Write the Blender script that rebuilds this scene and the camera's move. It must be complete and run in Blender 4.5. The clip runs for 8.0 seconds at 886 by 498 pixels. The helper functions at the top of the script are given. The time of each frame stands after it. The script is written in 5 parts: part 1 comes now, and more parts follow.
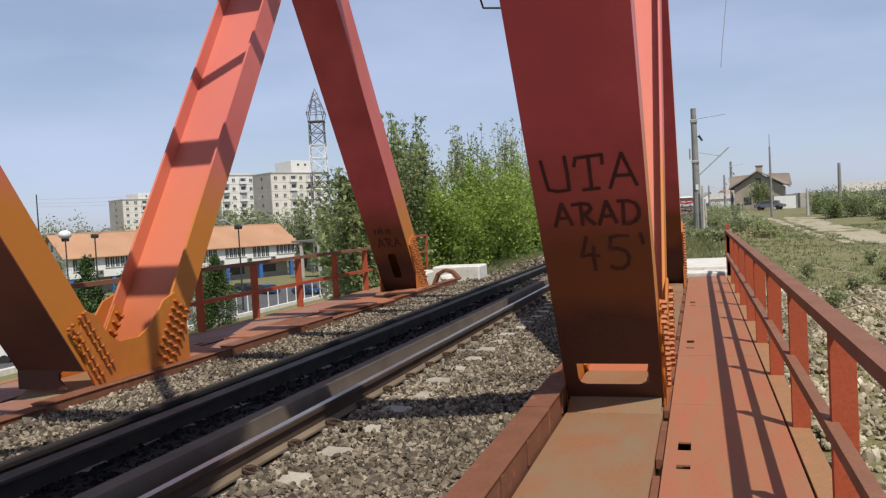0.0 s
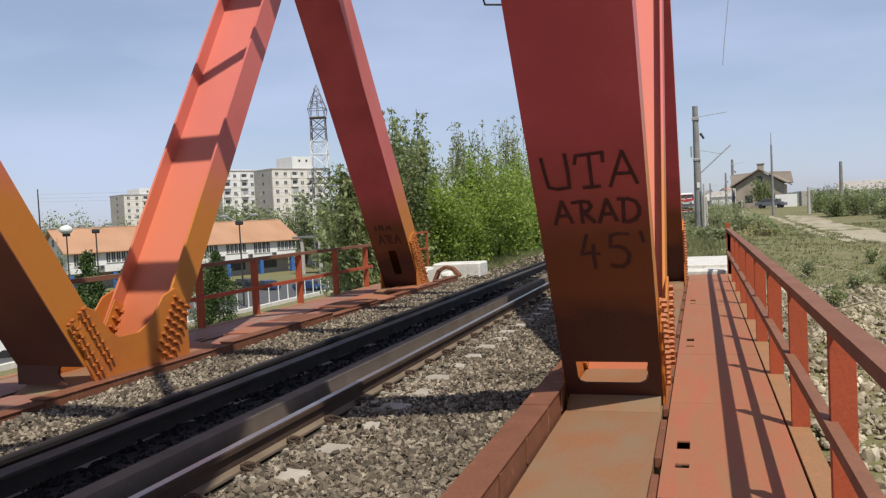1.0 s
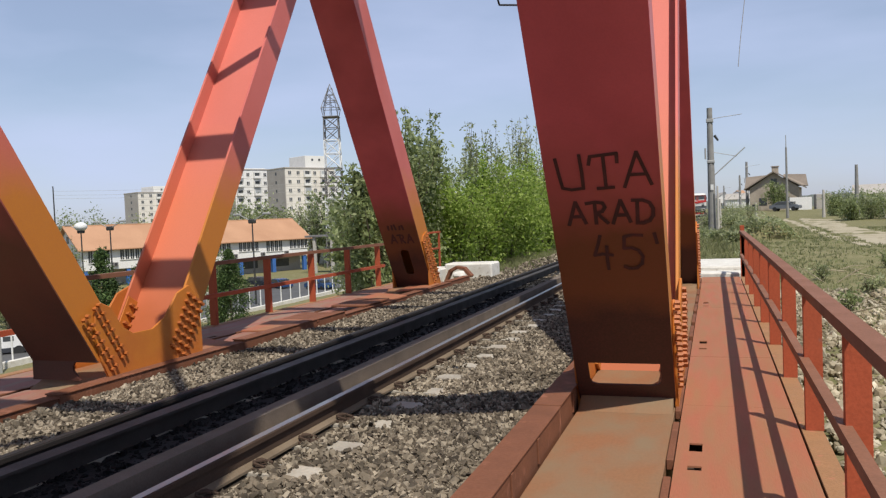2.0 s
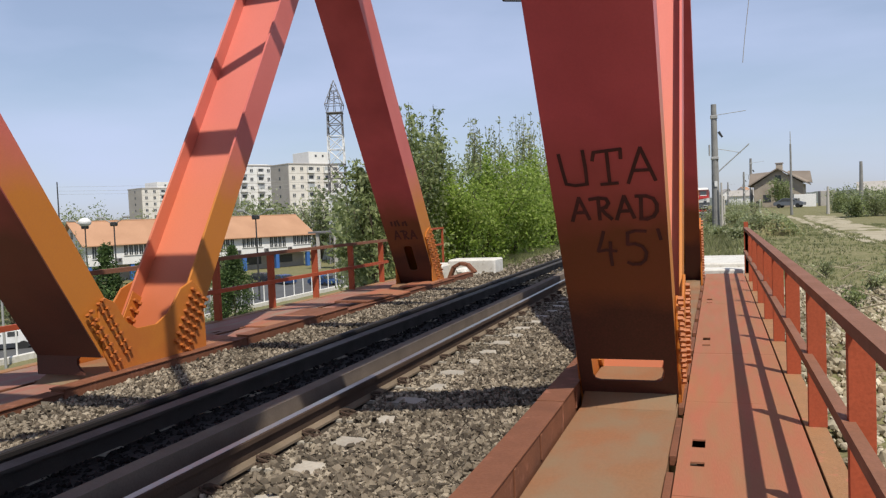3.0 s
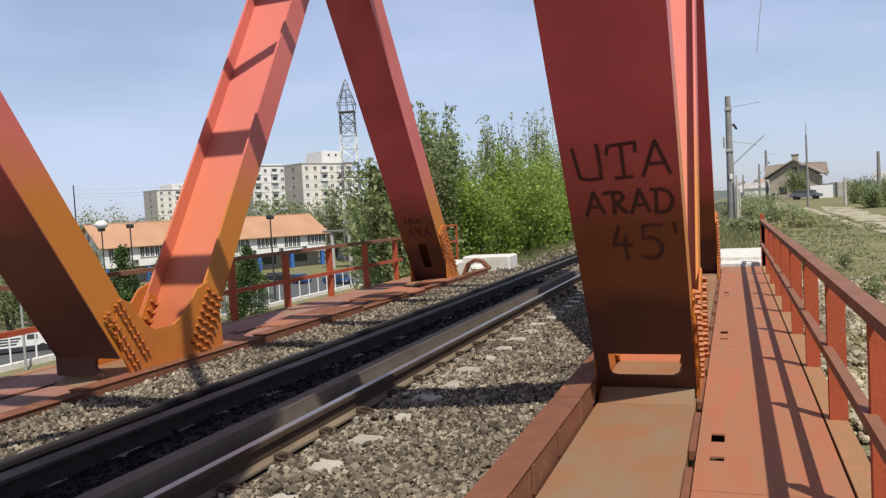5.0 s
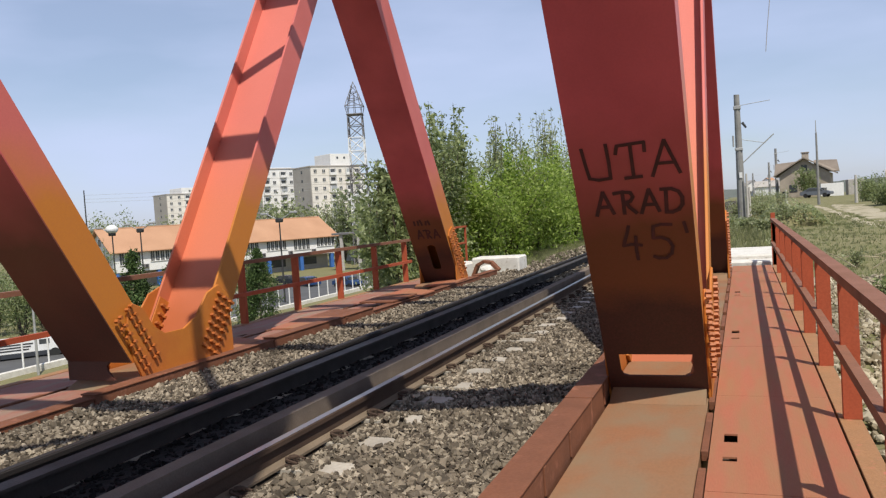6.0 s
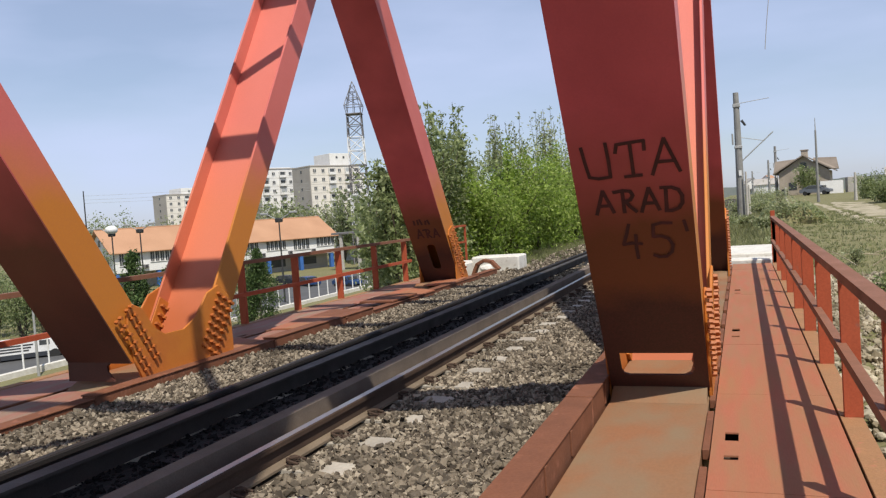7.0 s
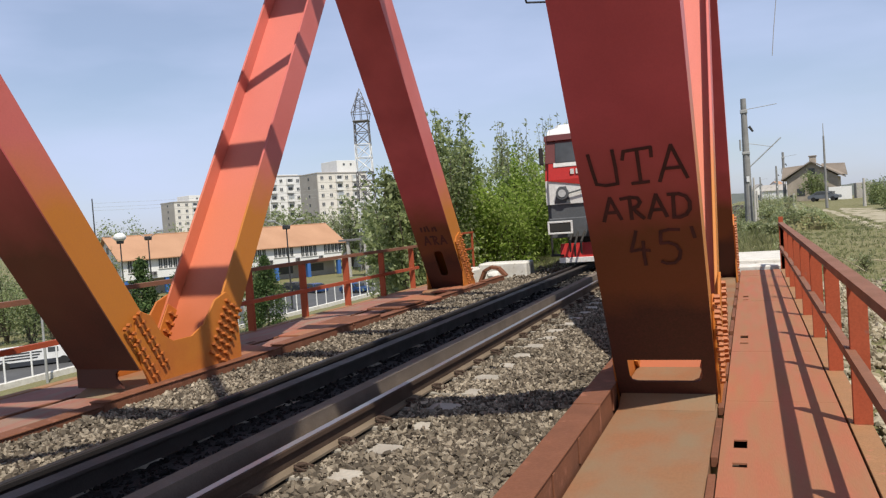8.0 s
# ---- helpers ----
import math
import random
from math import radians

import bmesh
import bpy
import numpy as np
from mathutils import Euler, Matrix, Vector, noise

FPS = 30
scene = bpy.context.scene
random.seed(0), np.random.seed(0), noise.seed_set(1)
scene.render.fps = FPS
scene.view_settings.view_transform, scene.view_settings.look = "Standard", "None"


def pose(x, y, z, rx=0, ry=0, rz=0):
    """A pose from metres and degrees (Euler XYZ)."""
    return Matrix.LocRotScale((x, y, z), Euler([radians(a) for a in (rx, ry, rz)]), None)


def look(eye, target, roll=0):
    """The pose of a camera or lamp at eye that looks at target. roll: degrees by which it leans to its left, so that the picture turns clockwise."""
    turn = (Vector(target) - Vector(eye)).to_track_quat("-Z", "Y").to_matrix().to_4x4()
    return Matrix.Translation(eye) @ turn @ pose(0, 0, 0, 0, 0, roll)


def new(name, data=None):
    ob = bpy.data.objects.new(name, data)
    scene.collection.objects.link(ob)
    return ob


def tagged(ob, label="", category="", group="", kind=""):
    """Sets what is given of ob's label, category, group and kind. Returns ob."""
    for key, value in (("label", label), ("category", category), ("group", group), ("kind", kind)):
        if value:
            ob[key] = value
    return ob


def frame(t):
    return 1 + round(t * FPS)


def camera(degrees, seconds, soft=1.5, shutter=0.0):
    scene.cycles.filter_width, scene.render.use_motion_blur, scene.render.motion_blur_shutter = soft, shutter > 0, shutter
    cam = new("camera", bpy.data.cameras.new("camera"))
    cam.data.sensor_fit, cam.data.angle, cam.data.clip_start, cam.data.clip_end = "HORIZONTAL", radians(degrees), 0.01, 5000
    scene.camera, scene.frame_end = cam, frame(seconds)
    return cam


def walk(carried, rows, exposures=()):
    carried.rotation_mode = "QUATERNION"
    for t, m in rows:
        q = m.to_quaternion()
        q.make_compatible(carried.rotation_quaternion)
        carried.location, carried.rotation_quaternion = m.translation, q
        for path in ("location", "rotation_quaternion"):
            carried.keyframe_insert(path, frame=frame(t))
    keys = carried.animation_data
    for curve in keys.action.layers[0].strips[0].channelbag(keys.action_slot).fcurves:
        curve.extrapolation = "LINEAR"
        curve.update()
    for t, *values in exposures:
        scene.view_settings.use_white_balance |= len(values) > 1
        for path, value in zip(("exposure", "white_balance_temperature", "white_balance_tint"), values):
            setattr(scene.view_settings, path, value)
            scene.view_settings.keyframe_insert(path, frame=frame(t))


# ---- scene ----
cam = camera(58.7, 8.0, soft=1.3)
PATH = [
    (0, (0.0037, -0.0032, 1.7141), (-0.6159, 1.8971, 1.6422), -3.15),
    (0.5, (0.0054, 0.0068, 1.7157), (-0.6181, 1.9046, 1.617), -3.05),
    (1, (0.0092, 0.0085, 1.7179), (-0.6129, 1.9076, 1.6378), -2.89),
    (1.5, (0.0015, 0.001, 1.7171), (-0.6365, 1.895, 1.6417), -2.66),
    (3, (0.0014, -0.0032, 1.7094), (-0.6572, 1.8833, 1.622), -2.31),
    (3.5, (-0.0016, 0.0015, 1.7097), (-0.6592, 1.888, 1.616), -2.63),
    (4, (-0.0053, 0.0129, 1.7067), (-0.6709, 1.8958, 1.5989), -2.83),
    (4.5, (-0.0048, 0.0083, 1.7062), (-0.685, 1.8865, 1.6075), -3.0),
    (6, (-0.01, 0.0147, 1.7069), (-0.7239, 1.881, 1.6194), -3.73),
    (6.5, (-0.017, 0.0235, 1.7062), (-0.7413, 1.8857, 1.6176), -4.01),
    (7, (-0.0137, 0.0214, 1.7091), (-0.7271, 1.8877, 1.6195), -3.98),
    (7.5, (-0.0102, 0.0189, 1.7087), (-0.7337, 1.8823, 1.6414), -4.11),
    (8, (-0.0116, 0.0144, 1.7113), (-0.741, 1.8753, 1.6399), -4.08),
]
walk(cam, [(t, look(e, g, r)) for t, e, g, r in PATH], [(0, -0.06), (1.5, -0.02), (3, 0.0), (4.5, 0.07), (6.5, 0.08), (8, 0.08)])

# ---- light ----
SUN_DIR = Vector((0.408, -0.48, 1.0)).normalized()
sun_el = math.asin(SUN_DIR.z)
world = bpy.data.worlds.new("world")
scene.world = world
world.use_nodes = True
wn, wl = world.node_tree.nodes, world.node_tree.links
sky = wn.new("ShaderNodeTexSky")
sky.sky_type = "NISHITA"
sky.sun_disc = False
sky.sun_elevation = sun_el
sky.sun_rotation = math.atan2(SUN_DIR.x, SUN_DIR.y)
sky.air_density, sky.dust_density, sky.ozone_density = 1.0, 0.7, 1.6
cloud_co = wn.new("ShaderNodeTexCoord")
cloud_map = wn.new("ShaderNodeMapping")
cloud_map.inputs["Location"].default_value = (0.35, 0.1, 0.2)
cloud_map.inputs["Scale"].default_value = (1.0, 1.3, 4.2)
cloud = wn.new("ShaderNodeTexNoise")
cloud.inputs["Scale"].default_value, cloud.inputs["Detail"].default_value = 1.7, 5
cloud_ramp = wn.new("ShaderNodeMapRange")
cloud_ramp.inputs[1].default_value, cloud_ramp.inputs[2].default_value = 0.42, 0.75
cloud_ramp.inputs[3].default_value, cloud_ramp.inputs[4].default_value = 0.36, 0.86
cloud_mix = wn.new("ShaderNodeMix")
cloud_mix.data_type = "RGBA"
cloud_mix.inputs[7].default_value = (5.9, 6.75, 9.5, 1)
wl.new(cloud_co.outputs["Generated"], cloud_map.inputs[0])
wl.new(cloud_map.outputs[0], cloud.inputs["Vector"])
wl.new(cloud.outputs[0], cloud_ramp.inputs[0])
# thin haze near the horizon, clearer sky overhead
sky_axes = wn.new("ShaderNodeSeparateXYZ")
wl.new(cloud_co.outputs["Generated"], sky_axes.inputs[0])
clear = wn.new("ShaderNodeMapRange")
for i, v in enumerate((0.42, 0.85, 1.0, 0.35)):
    clear.inputs[i + 1].default_value = v
wl.new(sky_axes.outputs[2], clear.inputs[0])
haze = wn.new("ShaderNodeMath")
haze.operation = "MULTIPLY"
wl.new(cloud_ramp.outputs[0], haze.inputs[0])
wl.new(clear.outputs[0], haze.inputs[1])
wl.new(haze.outputs[0], cloud_mix.inputs[0])
wl.new(sky.outputs[0], cloud_mix.inputs[6])
wl.new(cloud_mix.outputs[2], wn["Background"].inputs[0])
wn["Background"].inputs[1].default_value = 0.099
sun = new("sun", bpy.data.lights.new("sun", "SUN"))
sun.data.energy, sun.data.angle, sun.data.color = 4.95, radians(0.53), (1.0, 0.94, 0.84)
sun.matrix_world = look(SUN_DIR * 100, (0, 0, 0))
scene.view_settings.exposure = 0.0


# ---- materials ----
def mat(name, c1, c2=None, rough=0.6, metal=0.0, fine=40.0, coarse=2.0, bump=0.2, wear=None, wear_at=0.62, wear_soft=0.09, co="pos", rand=0.0, spec=0.4, low=None, low2=None, stretch=None, grain=0.35):
    """Two colours mixed by fine and coarse noise, worn patches of a third colour, fine relief; low: (colour, height, softness) for paint below a height."""
    m = bpy.data.materials.new(name)
    m.use_nodes = True
    n, l = m.node_tree.nodes, m.node_tree.links
    p = n["Principled BSDF"]
    p.inputs["Roughness"].default_value, p.inputs["Metallic"].default_value = rough, metal
    p.inputs["Specular IOR Level"].default_value = spec
    if co == "pos":
        src = n.new("ShaderNodeNewGeometry").outputs["Position"]
    else:
        src = n.new("ShaderNodeTexCoord").outputs["Object"]

    if stretch:
        vm = n.new("ShaderNodeVectorMath")
        vm.operation = "MULTIPLY"
        vm.inputs[1].default_value = stretch
        l.new(src, vm.inputs[0])
        src = vm.outputs[0]

    def tex(scale, detail=4):
        t = n.new("ShaderNodeTexNoise")
        t.inputs["Scale"].default_value, t.inputs["Detail"].default_value = scale, detail
        l.new(src, t.inputs["Vector"])
        return t.outputs[0]

    def remap(v, a, b, c=0.0, d=1.0):
        r = n.new("ShaderNodeMapRange")
        for i, x in enumerate((a, b, c, d)):
            r.inputs[i + 1].default_value = x
        l.new(v, r.inputs[0])
        return r.outputs[0]

    def blend(f, a, b):
        x = n.new("ShaderNodeMix")
        x.data_type = "RGBA"
        for sock, v in ((0, f), (6, a), (7, b)):
            if isinstance(v, tuple):
                x.inputs[sock].default_value = (*v, 1)
            else:
                l.new(v, x.inputs[sock])
        return x.outputs[2]

    c2 = c2 or tuple(0.72 * v for v in c1)
    f1, f2 = tex(fine), tex(coarse, 6)
    col = blend(remap(f2, 0.3, 0.7), c1, c2)
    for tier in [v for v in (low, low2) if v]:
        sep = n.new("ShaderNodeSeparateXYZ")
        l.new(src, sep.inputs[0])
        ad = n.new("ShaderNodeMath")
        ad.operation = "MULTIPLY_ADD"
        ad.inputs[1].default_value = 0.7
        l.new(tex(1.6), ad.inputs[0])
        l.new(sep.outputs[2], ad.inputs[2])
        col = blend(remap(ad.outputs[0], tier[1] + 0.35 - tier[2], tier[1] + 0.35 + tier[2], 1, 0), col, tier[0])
    dark = blend(remap(f1, 0.35, 0.7, 0.0, grain), col, (c1[0] * 0.45, c1[1] * 0.45, c1[2] * 0.45))
    col = dark
    if wear:
        col = blend(remap(tex(coarse * 3.1, 8), wear_at, wear_at + wear_soft), col, wear)
    if rand:
        info = n.new("ShaderNodeObjectInfo")
        hs = n.new("ShaderNodeHueSaturation")
        l.new(remap(info.outputs["Random"], 0, 1, 1 - rand, 1 + rand), hs.inputs["Value"])
        l.new(col, hs.inputs["Color"])
        col = hs.outputs[0]
    l.new(col, p.inputs["Base Color"])
    l.new(remap(f2, 0.2, 0.8, max(rough - 0.12, 0.05), min(rough + 0.15, 1)), p.inputs["Roughness"])
    if bump:
        b = n.new("ShaderNodeBump")
        b.inputs["Strength"].default_value, b.inputs["Distance"].default_value = bump, 0.01
        l.new(f1, b.inputs["Height"])
        l.new(b.outputs[0], p.inputs["Normal"])
    return m


def island_mat(name, ca, cb, cc, rough=0.9, bump=0.3, trans=0.0):
    """Three colours spread over loose pieces."""
    m = bpy.data.materials.new(name)
    m.use_nodes = True
    n, l = m.node_tree.nodes, m.node_tree.links
    p = n["Principled BSDF"]
    p.inputs["Roughness"].default_value = rough
    p.inputs["Specular IOR Level"].default_value = 0.25
    g = n.new("ShaderNodeNewGeometry")
    r = n.new("ShaderNodeValToRGB")
    e = r.color_ramp.elements
    e[0].color, e[1].color = (*ca, 1), (*cc, 1)
    e.new(0.5).color = (*cb, 1)
    l.new(g.outputs["Random Per Island"], r.inputs[0])
    t = n.new("ShaderNodeTexNoise")
    t.inputs["Scale"].default_value = 0.9
    l.new(g.outputs["Position"], t.inputs["Vector"])
    hs = n.new("ShaderNodeHueSaturation")
    mr = n.new("ShaderNodeMapRange")
    for i, x in enumerate((0.3, 0.7, 0.7, 1.3)):
        mr.inputs[i + 1].default_value = x
    l.new(t.outputs[0], mr.inputs[0])
    l.new(mr.outputs[0], hs.inputs["Value"])
    l.new(r.outputs[0], hs.inputs["Color"])
    l.new(hs.outputs[0], p.inputs["Base Color"])
    if trans:
        tr = n.new("ShaderNodeBsdfTranslucent")
        l.new(hs.outputs[0], tr.inputs[0])
        mx = n.new("ShaderNodeMixShader")
        mx.inputs[0].default_value = trans
        l.new(p.outputs[0], mx.inputs[1])
        l.new(tr.outputs[0], mx.inputs[2])
        l.new(mx.outputs[0], n["Material Output"].inputs[0])
    return m


ORANGE = (0.50, 0.175, 0.022)
M_STEEL = mat("red oxide paint", (0.60, 0.150, 0.125), (0.52, 0.125, 0.105), 0.5, 0, 60, 0.7, 0.05, grain=0.12, low=(ORANGE, 2.4, 0.42))
# Brown low tier paints in the orange foot's shade; low2 is a dirt band.
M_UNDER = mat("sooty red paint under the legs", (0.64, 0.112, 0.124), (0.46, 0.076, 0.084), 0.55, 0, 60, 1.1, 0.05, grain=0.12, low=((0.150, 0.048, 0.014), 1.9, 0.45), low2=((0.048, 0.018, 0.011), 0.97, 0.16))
M_UNDERFAR = mat("shade-browned paint under the far leg", (0.60, 0.112, 0.110), (0.45, 0.078, 0.078), 0.55, 0, 60, 1.1, 0.05, grain=0.12, low=((0.115, 0.036, 0.018), 2.1, 0.5), low2=((0.048, 0.020, 0.012), 0.95, 0.3))
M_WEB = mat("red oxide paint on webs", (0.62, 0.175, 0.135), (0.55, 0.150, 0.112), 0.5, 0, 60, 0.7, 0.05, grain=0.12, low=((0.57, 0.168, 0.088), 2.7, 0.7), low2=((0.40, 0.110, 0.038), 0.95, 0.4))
M_CHORD = mat("dusty chord paint", (0.25, 0.134, 0.068), (0.270, 0.110, 0.054), 0.75, 0, 50, 0.9, 0.15, spec=0.2, grain=0.2, wear=(0.205, 0.155, 0.096), wear_at=0.36, wear_soft=0.4, stretch=(1, 0.5, 1))
M_CURB = mat("worn curb paint", (0.215, 0.085, 0.045), (0.150, 0.064, 0.037), 0.75, 0, 50, 2.2, 0.25, spec=0.2, wear=(0.24, 0.10, 0.06), wear_at=0.6)
M_DECK = mat("walkway paint", (0.370, 0.124, 0.072), (0.325, 0.126, 0.068), 0.7, 0, 70, 1.6, 0.2, spec=0.2, grain=0.2, wear=(0.275, 0.145, 0.074), wear_at=0.36, wear_soft=0.4, stretch=(1.6, 0.22, 1))
M_DECKFAR = mat("dusty far walkway paint", (0.33, 0.125, 0.085), (0.27, 0.115, 0.078), 0.75, 0, 50, 1.2, 0.25, wear=(0.24, 0.165, 0.115), wear_at=0.42, wear_soft=0.25, stretch=(1.2, 0.3, 1))
M_RAILING = mat("railing paint", (0.41, 0.088, 0.040), (0.35, 0.080, 0.036), 0.6, 0, 60, 3.0, 0.15, spec=0.2, wear=(0.25, 0.10, 0.07), wear_at=0.66)
M_TOPRAIL = mat("hand worn rail paint", (0.25, 0.115, 0.070), (0.20, 0.098, 0.062), 0.65, 0, 60, 3.0, 0.15, spec=0.2)
M_GUSSET = mat("orange primer", ORANGE, (0.43, 0.12, 0.022), 0.55, 0, 60, 2.0, 0.06, grain=0.12)
M_BOLT = mat("bolt paint", (0.42, 0.12, 0.02), (0.36, 0.11, 0.03), 0.5, 0, 60, 5.0, 0.1)
M_RUST = mat("rusty rail", (0.085, 0.056, 0.040), (0.060, 0.040, 0.030), 0.85, 0.0, 80, 3.0, 0.3, spec=0.15)
M_RAILFOOT = mat("dusty rail foot", (0.215, 0.165, 0.115), (0.15, 0.115, 0.08), 0.9, 0, 80, 3.0, 0.3, spec=0.15)
# Far rail under the top chord: the cast shadow is painted into its colour.
M_RUSTDARK = mat("rail in painted shadow", (0.03, 0.025, 0.022), (0.022, 0.018, 0.016), 0.6, 0.2, 80, 3.0, 0.3)
M_RAILHEAD = mat("polished rail head", (0.60, 0.57, 0.53), (0.50, 0.47, 0.43), 0.42, 1.0, 90, 2.0, 0.05)
# Darker copy of the guard steel with the overhead shadow painted in.
M_GUARDSHADE = mat("guard rail in painted shadow", (0.060, 0.050, 0.044), (0.042, 0.035, 0.031), 0.6, 0.1, 70, 3.0, 0.25)
M_GUARD = mat("guard rail steel", (0.190, 0.152, 0.122), (0.14, 0.112, 0.09), 0.88, 0.0, 70, 3.0, 0.25, spec=0.1)
M_BALLAST = mat("ballast bed", (0.070, 0.054, 0.036), (0.035, 0.027, 0.019), 0.95, 0, 22, 5.0, 1.0)
# Oily bed, blackened further to paint in the shadow between the rails.
M_BEDDARK = mat("oily track bed in painted shadow", (0.02, 0.018, 0.017), (0.012, 0.011, 0.01), 0.85, 0, 22, 4.0, 1.0)
M_STONE = island_mat("ballast stones", (0.046, 0.036, 0.026), (0.150, 0.122, 0.088), (0.33, 0.280, 0.210))
# Oily stones whose colour also holds the shadow over the track's middle.
M_STONEDARK = island_mat("oily stones in painted shadow", (0.005, 0.0045, 0.0045), (0.009, 0.008, 0.008), (0.016, 0.014, 0.013), 0.9)
M_CONC = mat("concrete", (0.50, 0.47, 0.42), (0.38, 0.36, 0.32), 0.9, 0, 60, 3.0, 0.4)
M_WHITECONC = mat("whitewashed concrete", (0.72, 0.70, 0.64), (0.55, 0.52, 0.46), 0.85, 0, 40, 3.0, 0.4, wear=(0.40, 0.36, 0.30), wear_at=0.62)
M_GRAFF = mat("black spray paint", (0.045, 0.015, 0.013), (0.10, 0.028, 0.024), 0.7, 0, 60, 8.0, 0.0)


# ---- helpers for meshes ----
def mesh_object(name, bm, material, parent=None, label=""):
    me = bpy.data.meshes.new(name)
    bmesh.ops.recalc_face_normals(bm, faces=bm.faces)
    bm.to_mesh(me)
    bm.free()
    me.materials.append(material)
    ob = new(name, me)
    ob.parent = parent
    if label:
        tagged(ob, label)
    return ob


def part(name, bm, material, parent, label=""):
    return mesh_object(name, bm, material, parent, label)


def empty(name, m, label, category, group="", kind=""):
    ob = new(name)
    ob.matrix_world = m
    return tagged(ob, label, category, group, kind)


def add_box(bm, a, b, bevel=0.0, m=None):
    """A box between two corners, edges rounded by bevel."""
    lo, hi = [min(p, q) for p, q in zip(a, b)], [max(p, q) for p, q in zip(a, b)]
    r = bmesh.ops.create_cube(bm, size=1.0)
    vs = r["verts"]
    for v in vs:
        v.co = Vector([(l + h) / 2 + c * (h - l) for l, h, c in zip(lo, hi, v.co)])
    if bevel:
        es = list({e for v in vs for e in v.link_edges})
        g = bmesh.ops.bevel(bm, geom=es, offset=bevel, segments=1, affect="EDGES", profile=0.5)
        vs = list({v for f in g["faces"] for v in f.verts} | {v for v in vs if v.is_valid})
    if m is not None:
        for v in vs:
            v.co = m @ v.co
    return vs


def box(a, b, bevel=0.0, m=None):
    bm = bmesh.new()
    add_box(bm, a, b, bevel, m)
    return bm


def add_rod(bm, p, q, r1, r2=None, seg=8):
    p, q = Vector(p), Vector(q)
    d = q - p
    m = Matrix.Translation((p + q) / 2) @ d.to_track_quat("Z", "Y").to_matrix().to_4x4()
    return bmesh.ops.create_cone(bm, cap_ends=True, segments=seg, radius1=r1, radius2=r1 if r2 is None else r2, depth=d.length, matrix=m)["verts"]


def rod(p, q, r1, r2=None, seg=8):
    bm = bmesh.new()
    add_rod(bm, p, q, r1, r2, seg)
    return bm


def extrude_profile(profile, y0, y1, xt=None, steps=1):
    """A profile in x and z drawn along y."""
    bm = bmesh.new()
    rings = []
    for i in range(steps + 1):
        y = y0 + (y1 - y0) * i / steps
        dx = xt(y) if xt else 0
        rings.append([bm.verts.new((x + dx, y, z)) for x, z in profile])
    k = len(profile)
    for a, b in zip(rings, rings[1:]):
        for j in range(k):
            bm.faces.new((a[j], a[(j + 1) % k], b[(j + 1) % k], b[j]))
    bm.faces.new(rings[0])
    bm.faces.new(rings[-1])
    return bm


def poly_plate(points, x0, x1):
    """A plate between x0 and x1 with an outline in y and z."""
    bm = bmesh.new()
    a = [bm.verts.new((x0, y, z)) for y, z in points]
    b = [bm.verts.new((x1, y, z)) for y, z in points]
    bm.faces.new(a)
    bm.faces.new(b)
    k = len(points)
    for j in range(k):
        bm.faces.new((a[j], a[(j + 1) % k], b[(j + 1) % k], b[j]))
    return bm


def soup(name, verts, faces, material, parent=None):
    me = bpy.data.meshes.new(name)
    me.from_pydata(verts, [], faces)
    me.materials.append(material)
    ob = new(name, me)
    ob.parent = parent
    return ob


def smooth(a, b, v):
    t = min(max((v - a) / (b - a), 0), 1)
    return t * t * (3 - 2 * t)


# ---- ground ----
TRACK = -3.83
MIRROR = 2 * TRACK


def track_x(y):
    return TRACK - 0.25 * smooth(45, 75, y) + 1.55 * smooth(92, 126, y)


def right_z(y):
    if y < 20:
        return -1.25 + 0.75 * smooth(6, 20, y)
    if y < 34:
        return -0.5 + 0.4 * smooth(20, 34, y)
    return -0.1 + 0.25 * smooth(34, 90, y) + 0.6 * smooth(90, 140, y)


def ground_z(x, y):
    low = -7.0
    c = track_x(y)
    left = low + 6.65 * smooth(-21, -9.5, x - (c - TRACK))
    right = right_z(y) - 0.12 * smooth(3, 14, x) * (1 - smooth(60, 90, y))
    emb = -0.42
    if x - c < -4.0:
        z = left if x - c < -6 else left + (emb - left) * smooth(-6, -4.4, x - c)
    else:
        z = emb + (right - emb) * smooth(2.6, 5.0, x - c)
    if y < 24:
        under = low if x < -1.5 else low + (right - low) * smooth(-1.5, 1.2, x)
        z = under + (z - under) * smooth(17.5, 20.6, y)
    z += 0.10 * noise.noise((x * 0.35, y * 0.35, 0)) * (0.2 if abs(x - c) < 4 else 1)
    far = max(abs(x), abs(y))
    z += 0.03 * noise.noise((x * 1.7, y * 1.7, 3)) if far < 90 and abs(x - c) > 4 else 0
    return z


def grid_lines():
    xs = sorted({-4000, -1500, -600, -300, *range(-200, -40, 10), *range(-40, -24, 2), *[-24 + 0.5 * i for i in range(100)], *range(26, 60, 3), *range(60, 200, 10), 300, 600, 1500, 4000})
    ys = sorted({-3000, -800, -200, -100, *range(-60, 0, 6), *[0.5 * i for i in range(96)], *range(48, 100, 2), *range(100, 240, 10), 300, 420, 700, 1500, 4000})
    return xs, ys


M_GROUND = bpy.data.materials.new("rough grass and earth")


